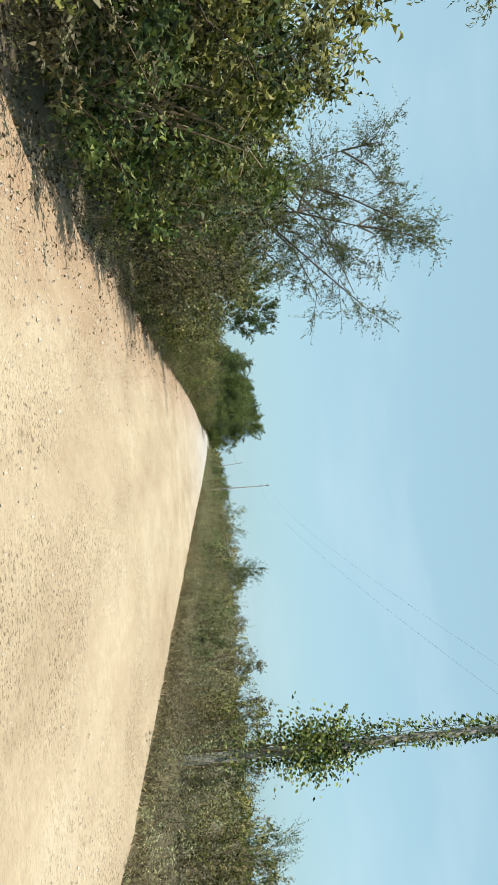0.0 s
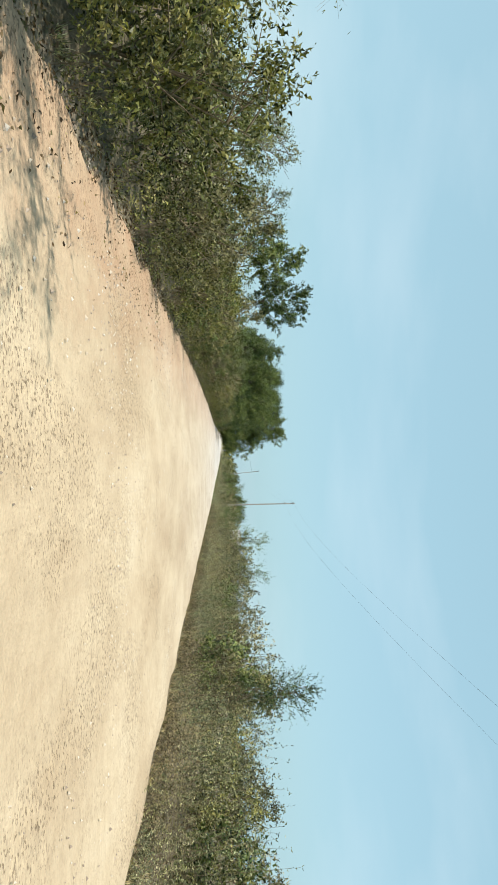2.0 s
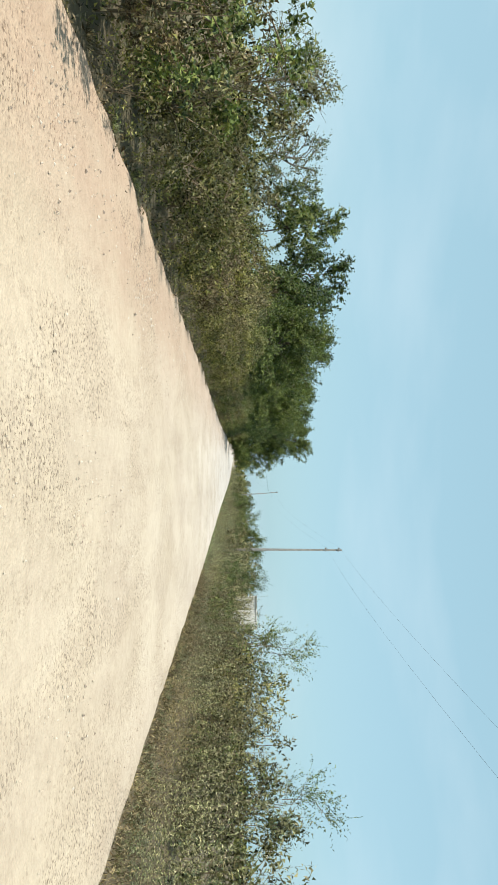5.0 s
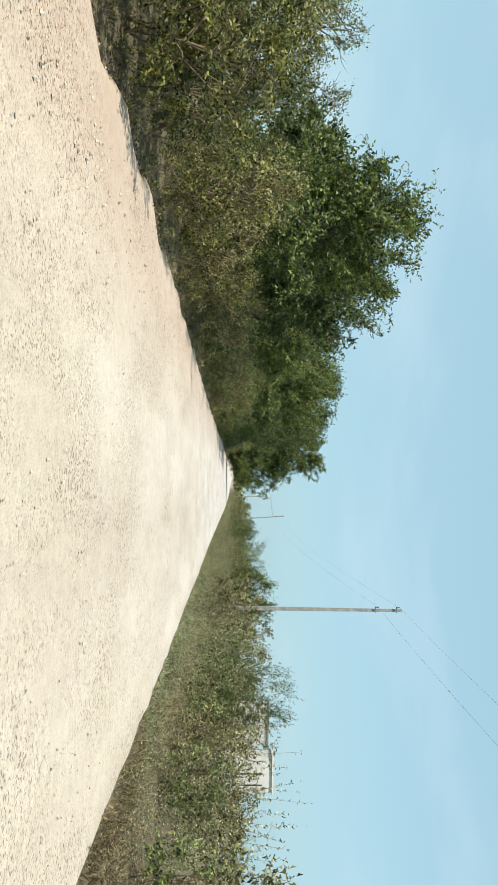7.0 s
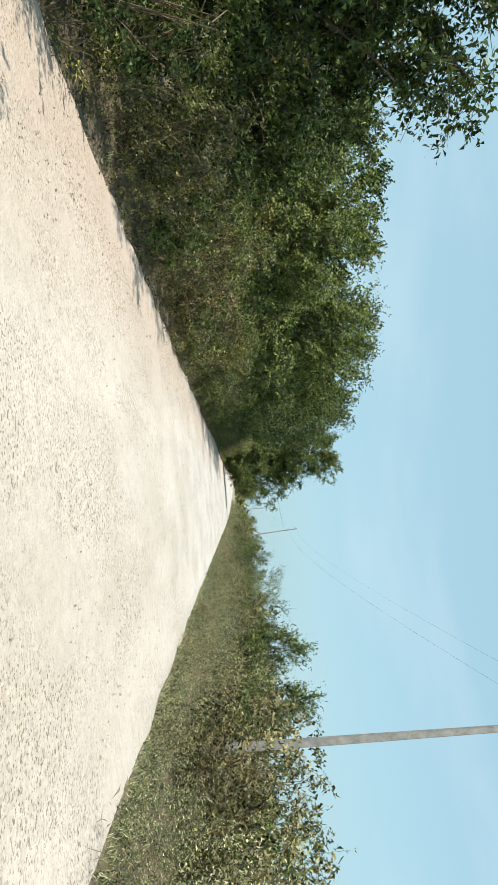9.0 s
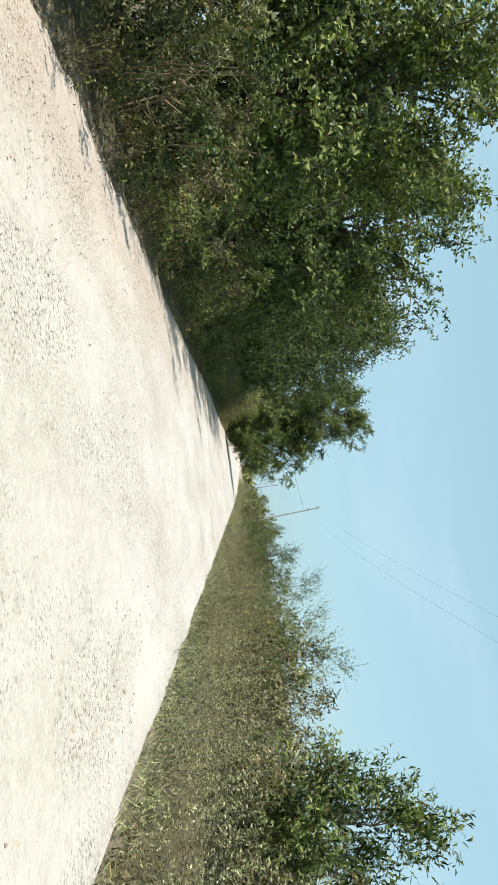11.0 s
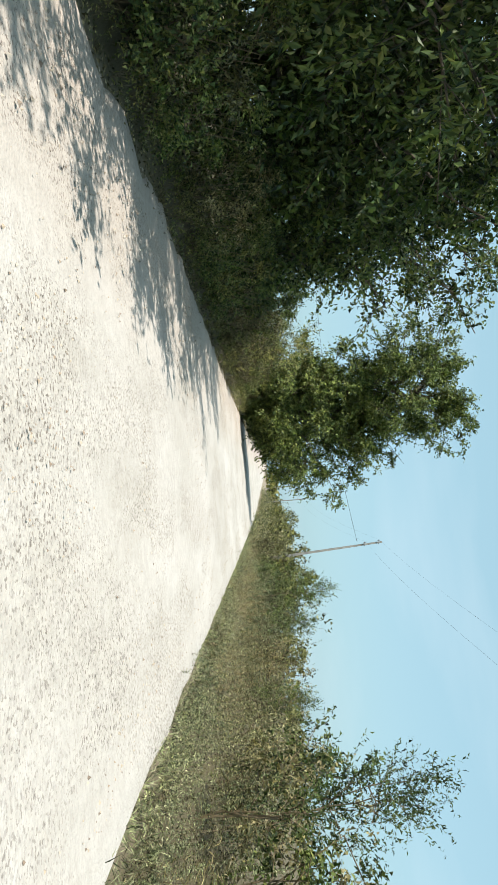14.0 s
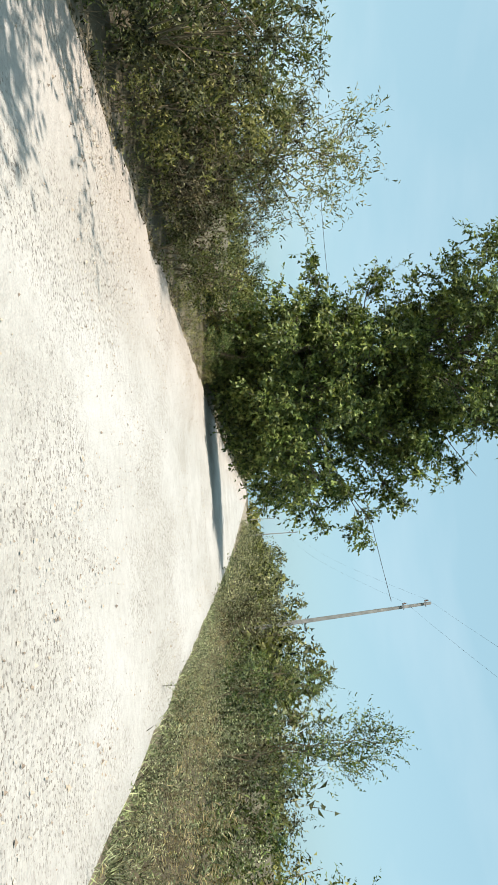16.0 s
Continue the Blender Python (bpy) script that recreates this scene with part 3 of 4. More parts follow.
WEEDS = [
    weeds("weed_stand", 31, "stand of dry olive weeds with small leaves", DRY, 50, 0.95, 1.3, 50, 0.052, 0.02, MEADOW),
    weeds("weed_stand", 32, "stand of brown withered weeds and stalks", RUST, 50, 0.95, 1.2, 48, 0.052, 0.02, MEADOW),
    weeds("weed_stand", 33, "stand of leafy grey-green roadside weeds", GREYGREEN, 50, 0.95, 1.3, 48, 0.054, 0.022, MEADOW),
    weeds("weed_stand", 34, "stand of pale straw-coloured grass and weeds", STRAW, 54, 0.95, 1.25, 20, 0.14, 0.012, MEADOW),
]
EDGING = [
    weeds("low_weeds", 29, "low dry leafy weeds at the gravel edge", GREYGREEN, 26, 0.26, 0.4, 18, 0.042, 0.018, "low weeds at the gravel edge"),
    weeds("low_weeds", 37, "low withered brown weeds at the gravel edge", RUST, 26, 0.26, 0.42, 18, 0.042, 0.018, "low weeds at the gravel edge"),
]
FAR_WEEDS = weeds("weed_stand", 36, "distant stand of olive-brown weeds", DRY, 26, 0.95, 1.3, 16, 0.12, 0.055, MEADOW)
CLUMP = branchy("leafy_bush", 35, "low dark green leafy bush among the weeds", "bush", GREEN, STEM, 1.3, (0, 0, 0.7), (0.75, 0.75, 0.62), 12, 5, 5, 6, 0.078, 0.054, slim=True, stems=5, sub_len=0.28, twig_len=0.18, floor=0.12, names=("brushwood", "foliage"), group="bushes among the weeds", trunk_r=0.014)
ROW = "trees along the road"
BIG = [
    branchy("tree", 41, "dense dark green broadleaf tree by the road", "tree", GREEN, BARK, 8.0, (0.5, 0, 4.6), (3.3, 3.6, 3.6), 48, 9, 11, 8, 0.125, 0.066, inner=0.3, trunk_r=0.11, sub_len=0.95, twig_len=0.5, fork=0.13, floor=0.9, group=ROW),
    branchy("tree", 42, "dark green tree with hanging leafy branches", "tree", GREEN, BARK, 8.0, (0.4, 0.2, 4.4), (3.3, 3.5, 3.7), 48, 9, 11, 8, 0.135, 0.06, inner=0.3, trunk_r=0.11, sub_len=0.95, twig_len=0.6, droop=0.75, lift=0.0, fork=0.13, floor=0.8, group=ROW),
]
REAR = branchy("tree", 55, "dark green tree behind the roadside trees", "tree", GREEN, BARK, 8.0, (0.4, 0, 4.6), (3.4, 3.5, 3.6), 40, 8, 8, 6, 0.21, 0.17, slim=True, inner=0.3, trunk_r=0.11, sub_len=0.95, twig_len=0.5, fork=0.13, floor=0.9, group=ROW)
LIT = branchy("tree", 53, "sunlit mid-green broadleaf tree behind the hedge", "tree", MID, BARK, 8.0, (0.4, 0, 4.6), (3.3, 3.5, 3.6), 54, 9, 10, 9, 0.14, 0.098, slim=True, inner=0.3, trunk_r=0.11, sub_len=0.95, twig_len=0.5, fork=0.13, floor=0.9, group=ROW)
THIN = branchy("thin_tree", 43, "open feathery tree with fine drooping leaves", "tree", FEATHER, BARK, 6.6, (0.4, 0, 4.9), (3.1, 3.1, 2.9), 24, 8, 14, 18, 0.085, 0.034, slim=True, trunk_r=0.065, stems=2, spread=0.25, sub_len=0.95, twig_len=0.55, droop=0.35, lift=0.15, fork=0.25, floor=2.4)
ROUND = branchy("broadleaf_tree", 44, "round broadleaf tree with yellow-green clumped crown", "tree", MID, BARK, 7.6, (2.1, 0, 4.3), (5.6, 5.0, 4.2), 96, 9, 10, 13, 0.175, 0.135, slim=True, inner=0.45, trunk_r=0.13, sub_len=1.1, twig_len=0.6, droop=0.35, fork=0.15, floor=0.8)
TALL = branchy("tall_tree", 48, "tall tree with a high yellow-green crown", "tree", MID, BARK, 13.5, (0.9, 0, 11.2), (5.1, 4.7, 3.8), 58, 9, 9, 12, 0.17, 0.135, slim=True, inner=0.5, trunk_r=0.11, sub_len=1.15, twig_len=0.6, droop=0.3, fork=0.45, floor=8.0)
AIRY = branchy("distant_tree", 54, "airy half-bare tree with fine grey branches", "tree", FEATHER, PALE_BARK, 6.4, (0, 0, 4.3), (2.4, 2.4, 2.1), 20, 7, 6, 8, 0.15, 0.08, slim=True, trunk_r=0.08, stems=2, sub_len=0.8, twig_len=0.5, lift=0.35, fork=0.25, floor=1.8, bare=0.25, group="trees beyond the hedge")
FAR = branchy("distant_tree", 50, "distant tree with a high rounded crown", "tree", GREEN, BARK, 8.2, (0, 0, 6.0), (3.1, 3.1, 2.5), 18, 7, 8, 8, 0.2, 0.15, slim=True, trunk_r=0.09, sub_len=0.95, twig_len=0.45, lift=0.3, fork=0.4, floor=3.0, group="trees beyond the hedge")
SHOOTS = "young trees in the verge"
YOUNG = [
    branchy("young_tree", 45, "slender young tree with upright leafy shoots", "sapling", GREEN, STEM, 3.6, (0, 0, 2.3), (0.46, 0.5, 1.4), 12, 5, 5, 15, 0.074, 0.036, slim=True, trunk_r=0.022, stems=2, sub_len=0.5, twig_len=0.5, lift=0.9, droop=0.05, fork=0.2, floor=0.7, group=SHOOTS),
    branchy("young_tree", 46, "thin sapling with sparse leafy upright twigs", "sapling", GREEN, STEM, 3.6, (0, 0, 2.25), (0.72, 0.72, 1.4), 12, 5, 5, 15, 0.074, 0.034, slim=True, trunk_r=0.02, stems=3, sub_len=0.5, twig_len=0.55, lift=0.7, droop=0.1, fork=0.2, floor=0.6, group=SHOOTS),
]
DENSE = branchy("bushy_tree", 51, "dense dark green bushy young tree with pointed shoots", "sapling", GREEN, STEM, 3.2, (0, 0, 1.85), (1.0, 1.0, 1.45), 26, 7, 5, 10, 0.12, 0.05, slim=True, trunk_r=0.03, sub_len=0.42, twig_len=0.42, lift=0.8, droop=0.1, fork=0.12, floor=0.4, group=SHOOTS)
FLUFFY = branchy("young_tree", 52, "pale feathery sapling leaning out of the hedge", "sapling", FEATHER, STEM, 3.4, (0.3, 0, 2.3), (1.0, 1.0, 1.1), 14, 6, 5, 13, 0.085, 0.024, trunk_r=0.025, stems=2, sub_len=0.5, twig_len=0.5, lift=0.4, droop=0.35, fork=0.25, floor=0.9)
BARE = woody("bare_tree", 47, "nearly bare grey tree with forked twigs", "tree", FEATHER, PALE_BARK, 6.0, 0.07, 1.2, (0, 0, 4.0), (1.9, 1.9, 2.0), 44, 0.6, 8, 0.10, 0.03, shell=0.3, floor=1.6, lift=0.4)

rng = random.Random(8)


SCRUB = []


def scrub(x, y, z, turn, size, tall=1.0):
    """Keeps a place for one bush of the far scrub."""
    SCRUB.append(pose(x, y, z, 0, 0, turn) @ Matrix.Diagonal((size, size, size * tall, 1)))


def far_scrub():
    """All bushes too far off to tell apart, joined."""
    ob = thing("far_scrub", "distant olive scrub along both sides of the road", "scrub", kind="stuff")
    for child in list(FAR_BUSH.children):
        me = child.data
        v = np.empty(len(me.vertices) * 3, np.float32)
        me.vertices.foreach_get("co", v)
        v = np.c_[v.reshape(-1, 3), np.ones(len(me.vertices))]
        f = [list(p.vertices) for p in me.polygons]
        n = len(v)
        name = child.name.split(".")[0]
        if name != "foliage":
            bpy.data.objects.remove(child)
            continue
        vs = np.concatenate([(v @ np.array(m).T)[:, :3] for m in SCRUB])
        fs = [[i + k * n for i in p] for k in range(len(SCRUB)) for p in f]
        piece(name, to_mesh(name, vs, fs, me.materials[0]), ob, kind="stuff")
        bpy.data.objects.remove(child)
    bpy.data.objects.remove(FAR_BUSH)


def hedge_left():
    y = 4.0
    while y < 262:
        near = y < 165
        e = left_edge(y)
        f = (1.3 if 94 < y < 118 or y < 22 else 1.04 if 28 < y < 46 else 1.13) if near else 1.7
        if not 152.5 < y < 161:
            place = (e - 0.5 - 0.25 * f - rng.uniform(-0.1, 0.35), y + rng.uniform(-0.3, 0.3), 0.0, rng.uniform(0, 360), f * rng.uniform(0.78, 1.0), rng.uniform(0.84, 1.08))
            put(rng.choices(SHRUBS, (2, 5, 1, 5, 2) if 72 < y < 90 else (3, 4, 3, 3, 1) if 90 < y < 112 else (3, 2, 6, 2, 1) if 112 < y < 140 else (5, 4, 2, 2, 2))[0], *place) if near else scrub(*place)
        y += 1.35 if near else 3.4
    y = 5.0
    while y < 162:
        put(SPRIG, left_edge(y) - 0.12 - rng.uniform(0, 0.5), y, 0.0, rng.uniform(0, 360), rng.uniform(0.45, 1.0), rng.uniform(0.7, 1.2))
        y += rng.uniform(0.35, 1.0)
    y = 4.5
    while y < 260:
        near = y < 165
        f = (0.84 if 27 < y < 82 else 1.0) if near else 1.7
        if not 151 < y < 158:
            place = (left_edge(y) - 2.7 - rng.uniform(-0.3, 0.5), y + rng.uniform(-0.4, 0.4), 0.1, rng.uniform(0, 360), f * rng.uniform(0.9, 1.2), rng.uniform(0.85, 1.15))
            put(rng.choices(BACK, (3, 2, 1))[0], *place) if near else scrub(*place)
        y += 2.5 if near else 4.5


def verge_right():
    y = 7.0
    while y < 150:
        put(rng.choices(EDGING, (1, 3) if y < 76 else (4, 1))[0], right_edge(y) + 0.33 + rng.uniform(-0.08, 0.2), y, -0.02, rng.uniform(0, 360), rng.uniform(0.65, 1.1), rng.uniform(0.8, 1.3))
        y += rng.uniform(0.45, 0.9)
    rows = ((0.8, 0.3, 1.5), (1.8, 0.8, 1.65), (3.0, 1.3, 1.95))
    for off, size, step in rows:
        y = 7.0 + off
        while y < 240:
            f = 1.0 if y < 160 else 1.8
            lump = (1.25 if 60 < y < 95 or 32 < y < 48 else 1.05) + 0.42 * noise.noise(Vector((off, y * 0.22, 2)))
            e = right_edge(y)
            if off > 1 and f == 1.0 and rng.random() < (0.16 if y < 100 else 0.08):
                put(CLUMP, e + off + rng.uniform(-0.3, 0.3), y, 0.0, rng.uniform(0, 360), (0.8 + 0.25 * size) * lump * rng.uniform(0.8, 1.1))
            else:
                put(rng.choices(WEEDS, (2, 6, 2, 0.5) if y < 26 else (3, 4, 2, 1) if y < 78 else (4, 1, 5, 2) if y < 118 else (3, 1, 7, 2))[0] if f == 1 else FAR_WEEDS, e + off * (1 if f == 1 else 1.3) + rng.uniform(-0.25, 0.25), y + rng.uniform(-0.3, 0.3), 0.0, rng.uniform(0, 360), f * (0.55 + size * 0.45) * rng.uniform(0.9, 1.15), (0.5 + 0.65 * size) * lump * rng.uniform(0.8, 1.2))
            y += step * f
    y = 8.0
    while y < 250:
        e = right_edge(y)
        f = 1.0 if y < 160 else 1.5
        lump = float(np.interp(y, [8, 22, 30, 42, 50, 58, 64, 72, 80, 92, 100, 112, 125, 135, 145, 160], [1.06, 1.06, 1.06, 1.15, 1.3, 1.2, 1.2, 1.15, 1.05, 1.25, 1.25, 1.3, 1.35, 1.4, 1.2, 1.1]))
        place = (e + 3.6 + rng.uniform(-0.6, 0.9), y + rng.uniform(-0.4, 0.4), 0.0, rng.uniform(0, 360), f * lump * rng.uniform(0.85, 1.12), rng.uniform(0.85, 1.15))
        if y > 160:
            scrub(*place)
        elif not 77.6 < y < 84.6:
            put(rng.choices(BACK, (1, 1, 5))[0] if y > 48 else rng.choice((SHRUBS[0], SHRUBS[1], SHRUBS[4])), *place)
        y += 1.6 if y < 48 or 60 < y < 100 else 2.1 * f


hedge_left()
verge_right()
for k in range(36):
    scrub(left_edge(20 + 2 * k) - 4.5 + rng.uniform(-0.4, 0.4), 20 + 2 * k, 0.1, rng.uniform(0, 360), rng.uniform(0.72, 0.88))
far_scrub()


def tuft(seed, leaf, label):
    """A low tuft of arching grass blades."""
    g = np.random.default_rng(seed)
    ob = thing("grass_tuft", label, "grass", "grass tufts at the gravel edge")
    n = 150
    a = g.uniform(0, 6.28, n)
    r = np.abs(g.normal(0, 0.2, n))
    p = np.stack([r * np.cos(a), r * np.sin(a), np.full(n, -0.04)], -1)
    d = np.stack([np.cos(a), np.sin(a), g.uniform(0.5, 2.2, n)], -1) + g.normal(size=(n, 3)) * 0.3
    v, f = leaf_quads(g, p, d, 0.21, 0.011, True)
    piece("sward", to_mesh("sward", v, f, leaf), ob, kind="stuff")
    return ob


for x, y, k in ((7.3, 80.2, 0.84), (7.9, 81.2, 0.92), (8.6, 81.6, 0.96), (9.4, 82.2, 0.96)):
    put(BACK[2], x, y, 0, 75 * x, k)
put(SHRUBS[4], 10.7, 84.4, 0, 30, 0.95)
for x, y, k in ((8.3, 82.6, 1.0), (9.2, 82.7, 1.05), (10.2, 83.0, 1.1)):
    put(WEEDS[0], x, y, 0, 40 * x, k, 1.3)
TUFTS = [tuft(61, DRY, "low tuft of dry olive grass"), tuft(62, STRAW, "low tuft of pale straw grass"), tuft(63, GREYGREEN, "low tuft of grey-green grass"), tuft(64, RUST, "low tuft of withered brown grass")]
for k in range(110):
    y = 5 + k * 1.4
    put(rng.choices(TUFTS, (3, 1, 3, 2))[0], left_edge(y) - 0.1 - rng.uniform(0, 0.4), y + rng.uniform(-0.3, 0.3), 0.0, rng.uniform(0, 360), rng.uniform(0.3, 0.65))
for k in range(230):
    y = 8 + k * 0.66
    put(rng.choices(TUFTS, (1, 0.3, 0.6, 6) if y < 76 else (2, 0.5, 4, 2))[0], right_edge(y) + 0.34 + rng.uniform(-0.1, 0.5), y + rng.uniform(-0.4, 0.4), 0.0, rng.uniform(0, 360), rng.uniform(0.4, 0.75))


def flowering_weed(x, y, seed):
    """A leafy weed with small yellow blossoms."""
    g = np.random.default_rng(seed)
    ob = thing("flowering_weed", "leafy green weed with small yellow flowers", "weed", "yellow flowers by the hedge")
    ob.matrix_basis = pose(x, y, 0.0)
    wood, ps, tips = [], [], []
    for k in range(12):
        tip = np.array([g.normal() * 0.16, g.normal() * 0.16, g.uniform(0.35, 0.7)])
        line = bent(g, (tip[0] * 0.2, tip[1] * 0.2, -0.04), tip, 5, wob=0.04)
        wood.append(tube(line, 0.005, 0.002, 3))
        s = g.uniform(0.15, 1, (22, 1))
        ps.append(line[0] + (line[-1] - line[0]) * s)
        tips.append(tip)
    v, f = join(wood)
    piece("stalk_tangle", to_mesh("stalk_tangle", v, f, STEM), ob, kind="stuff")
    p = np.concatenate(ps)
    v, f = leaf_quads(g, p, g.normal(size=p.shape) * np.array([1, 1, 0.4]), 0.075, 0.026)
    piece("foliage", to_mesh("foliage", v, f, GREEN), ob, kind="stuff")
    for tip in tips[:5]:
        a = np.linspace(0, 2 * np.pi, 8, endpoint=False)
        d = np.stack([np.cos(a), np.sin(a), np.full(8, 0.35)], -1)
        v, f = leaf_quads(g, np.repeat(tip[None], 8, 0), d, 0.026, 0.016)
        piece("blossom", to_mesh("blossom", v, f, PETAL), ob, "small yellow blossom")


for x, y, k in ((-1.95, 18.4, 91), (-2.05, 18.9, 92), (-1.9, 16.9, 93)):
    flowering_weed(x, y, k)


def trees_left():
    put(THIN, -5.7, 23.2, 0, 20, 1.06)
    put(THIN, -6.2, 11.2, 0, 140, 0.92)
    for x, y, k in ((-3.5, 9.2, 0.92), (-3.6, 12.0, 0.95), (-4.0, 14.6, 0.82), (-5.6, 10.4, 1.1), (-5.4, 14.0, 1.05)):
        put(SMALL, x, y, 0, 47 * y, k)
    put(DENSE, -5.3, 20.9, 0, 40, 1.1)
    put(SMALL, -5.0, 71.2, 0, 70, 0.74)
    put(SMALL, -5.3, 76.2, 0, 200, 0.78)
    put(SHRUBS[3], -4.5, 73.6, 0, 10, 1.15)
    put(SHRUBS[3], -4.4, 79.6, 0, 80, 1.3)
    put(SHRUBS[4], -4.8, 81.6, 0, 130, 1.35)
    put(SHRUBS[3], -5.2, 77.4, 0, 210, 1.3)
    put(BARE, -5.6, 29.0, 0, 60, 0.62)
    for x, y, h in ((-5.0, 122.5, 1.04), (-4.9, 127.8, 1.22), (-4.9, 133.0, 1.28), (-4.6, 138.3, 1.2)):
        put(rng.choice(BIG), x, y, 0, rng.uniform(-50, 50), h, rng.uniform(0.96, 1.06))
    for x, y, h in ((-5.1, 83.4, 0.8), (-5.8, 90.8, 0.9), (-6.6, 97.0, 0.68), (-6.2, 103.6, 0.84), (-5.3, 111.0, 1.03), (-5.2, 117.6, 1.16)):
        put(LIT, x, y, 0, 70 * x, h)
    for x, y, h in ((-8.2, 87.5, 0.74), (-8.6, 93.0, 0.9), (-9.4, 99.5, 0.84), (-9.6, 105.5, 0.9), (-7.6, 108.0, 0.9), (-7.8, 119.5, 0.98), (-7.2, 131.0, 1.0), (-7.0, 138.6, 0.98), (-5.0, 176.0, 1.0), (-6.5, 186.0, 1.0)):
        put(REAR, x, y, 0, 50 * x, h)
    for k in range(14):
        y = 94 + 3.4 * k
        put(BACK[k % 2], left_edge(y) - 4.7 + rng.uniform(-0.4, 0.4), y, 0.1, rng.uniform(0, 360), 1.5, rng.uniform(0.95, 1.15))
    for x, y, k in ((-3.9, 134.4, 1.0), (-4.0, 137.4, 1.0), (-4.0, 141.0, 1.15), (-3.7, 143.4, 0.95)):
        put(DENSE, x, y, 0, rng.uniform(0, 360), k)
    for i, x, y, k in ((2, -3.6, 141.8, 1.2), (2, -3.4, 144.2, 1.15), (3, -3.3, 146.8, 1.1), (4, -3.4, 148.6, 1.1), (1, -4.3, 150.4, 1.15), (3, -3.5, 151.6, 0.95)):
        put(SHRUBS[i], x, y, 0, rng.uniform(0, 360), k * 1.12, 1.06)
    put(FLUFFY, -3.2, 149.2, 0, 0, 1.1)
    put(ROUND, -3.2, 163.6, 0, 0, 1.0, 1.0)
    put(TALL, -3.2, 162.5, 0, 20, 1.0, 0.94)
    put(FAR, -23.0, 140, 0, 40, 1.98)
    put(FAR, -30.0, 143, 0, 90, 1.92)
    put(FAR, -35.0, 147, 0, 200, 1.6)
    put(AIRY, -41.0, 143, 0, 250, 2.2)
    put(AIRY, -49.5, 143, 0, 30, 2.45)
    put(AIRY, -57.0, 147, 0, 160, 2.2)
    for x, y, k in ((-4.6, 159.6, 1.15), (-2.9, 161.2, 0.95), (-3.8, 163.4, 1.2)):
        put(SHRUBS[2], x, y, 0, 90 * x, k)


trees_left()


def verge_saplings():
    for i, x, y, h in ((0, 7.7, 40.4, 3.75), (1, 8.8, 63.5, 3.7), (1, 7.9, 73.0, 4.3), (0, 7.3, 82.5, 2.8), (1, 7.2, 84.6, 3.0), (1, 7.6, 115.5, 3.5), (1, 7.3, 119.0, 3.4), (1, 7.6, 127.5, 4.1), (0, 6.7, 130.9, 3.6), (0, 6.75, 135.8, 2.1), (0, 7.3, 146.3, 2.8), (0, 7.2, 152.2, 4.0), (1, 7.0, 157.0, 3.2), (1, 8.3, 16.5, 2.4)):
        put(YOUNG[i], x, y, 0, rng.uniform(0, 360), h / 3.75)
    for x, y, h in ((7.9, 107.6, 3.8), (8.5, 102.6, 3.5)):
        put(DENSE, x, y, 0, rng.uniform(0, 360), h / 3.5)


verge_saplings()


# ---- poles, wires, hut ----
def box_mesh(bm, x0, x1, y0, y1, z0, z1, turn=None):
    m = Matrix.Translation(((x0 + x1) / 2, (y0 + y1) / 2, (z0 + z1) / 2)) @ Matrix.Diagonal((x1 - x0, y1 - y0, z1 - z0, 1))
    bmesh.ops.create_cube(bm, size=1, matrix=(turn @ m) if turn else m)


def utility_pole(x, y, height, lean, label):
    ob = thing("utility_pole", label, "utility pole", "poles along the road")
    ob.matrix_basis = pose(x, y, 0, 0, lean, 0)
    bm = bmesh.new()
    bmesh.ops.create_cone(bm, cap_ends=True, segments=4, radius1=0.12, radius2=0.075, depth=height + 0.1, matrix=Matrix.Translation((0, 0, height / 2 - 0.05)) @ Matrix.Rotation(radians(45), 4, "Z"))
    bmesh.ops.bevel(bm, geom=bm.edges[:], offset=0.012, segments=2, affect="EDGES")
    part("shaft", bm, CONCRETE, ob)
    for z in (height - 0.25, height - 1.15):
        bm = bmesh.new()
        box_mesh(bm, -0.17, 0.09, -0.12, -0.08, z - 0.02, z + 0.02)
        arm = part("bracket", bm, METAL, ob, "grey steel bracket")
        for dx in (-0.14,):
            bm = bmesh.new()
            for q in range(3):
                bmesh.ops.create_cone(bm, cap_ends=True, segments=10, radius1=0.035 - 0.005 * q, radius2=0.02, depth=0.045, matrix=Matrix.Translation((dx, -0.1, z + 0.04 + 0.04 * q)))
            part("insulator", bm, PORCELAIN, arm, "brown glazed insulator")
    return ob


def wire(a, b, sag, radius=0.0024, label="thin black overhead wire between poles"):
    a, b = np.array(a), np.array(b)
    s = np.linspace(0, 1, 24)[:, None]
    p = a + (b - a) * s
    p[:, 2] -= sag * 4 * s[:, 0] * (1 - s[:, 0])
    v, f = tube(p, radius, radius, 5)
    tagged(new("overhead_wire", to_mesh("overhead_wire", v, f, CABLE)), label, "wire", "overhead wires")


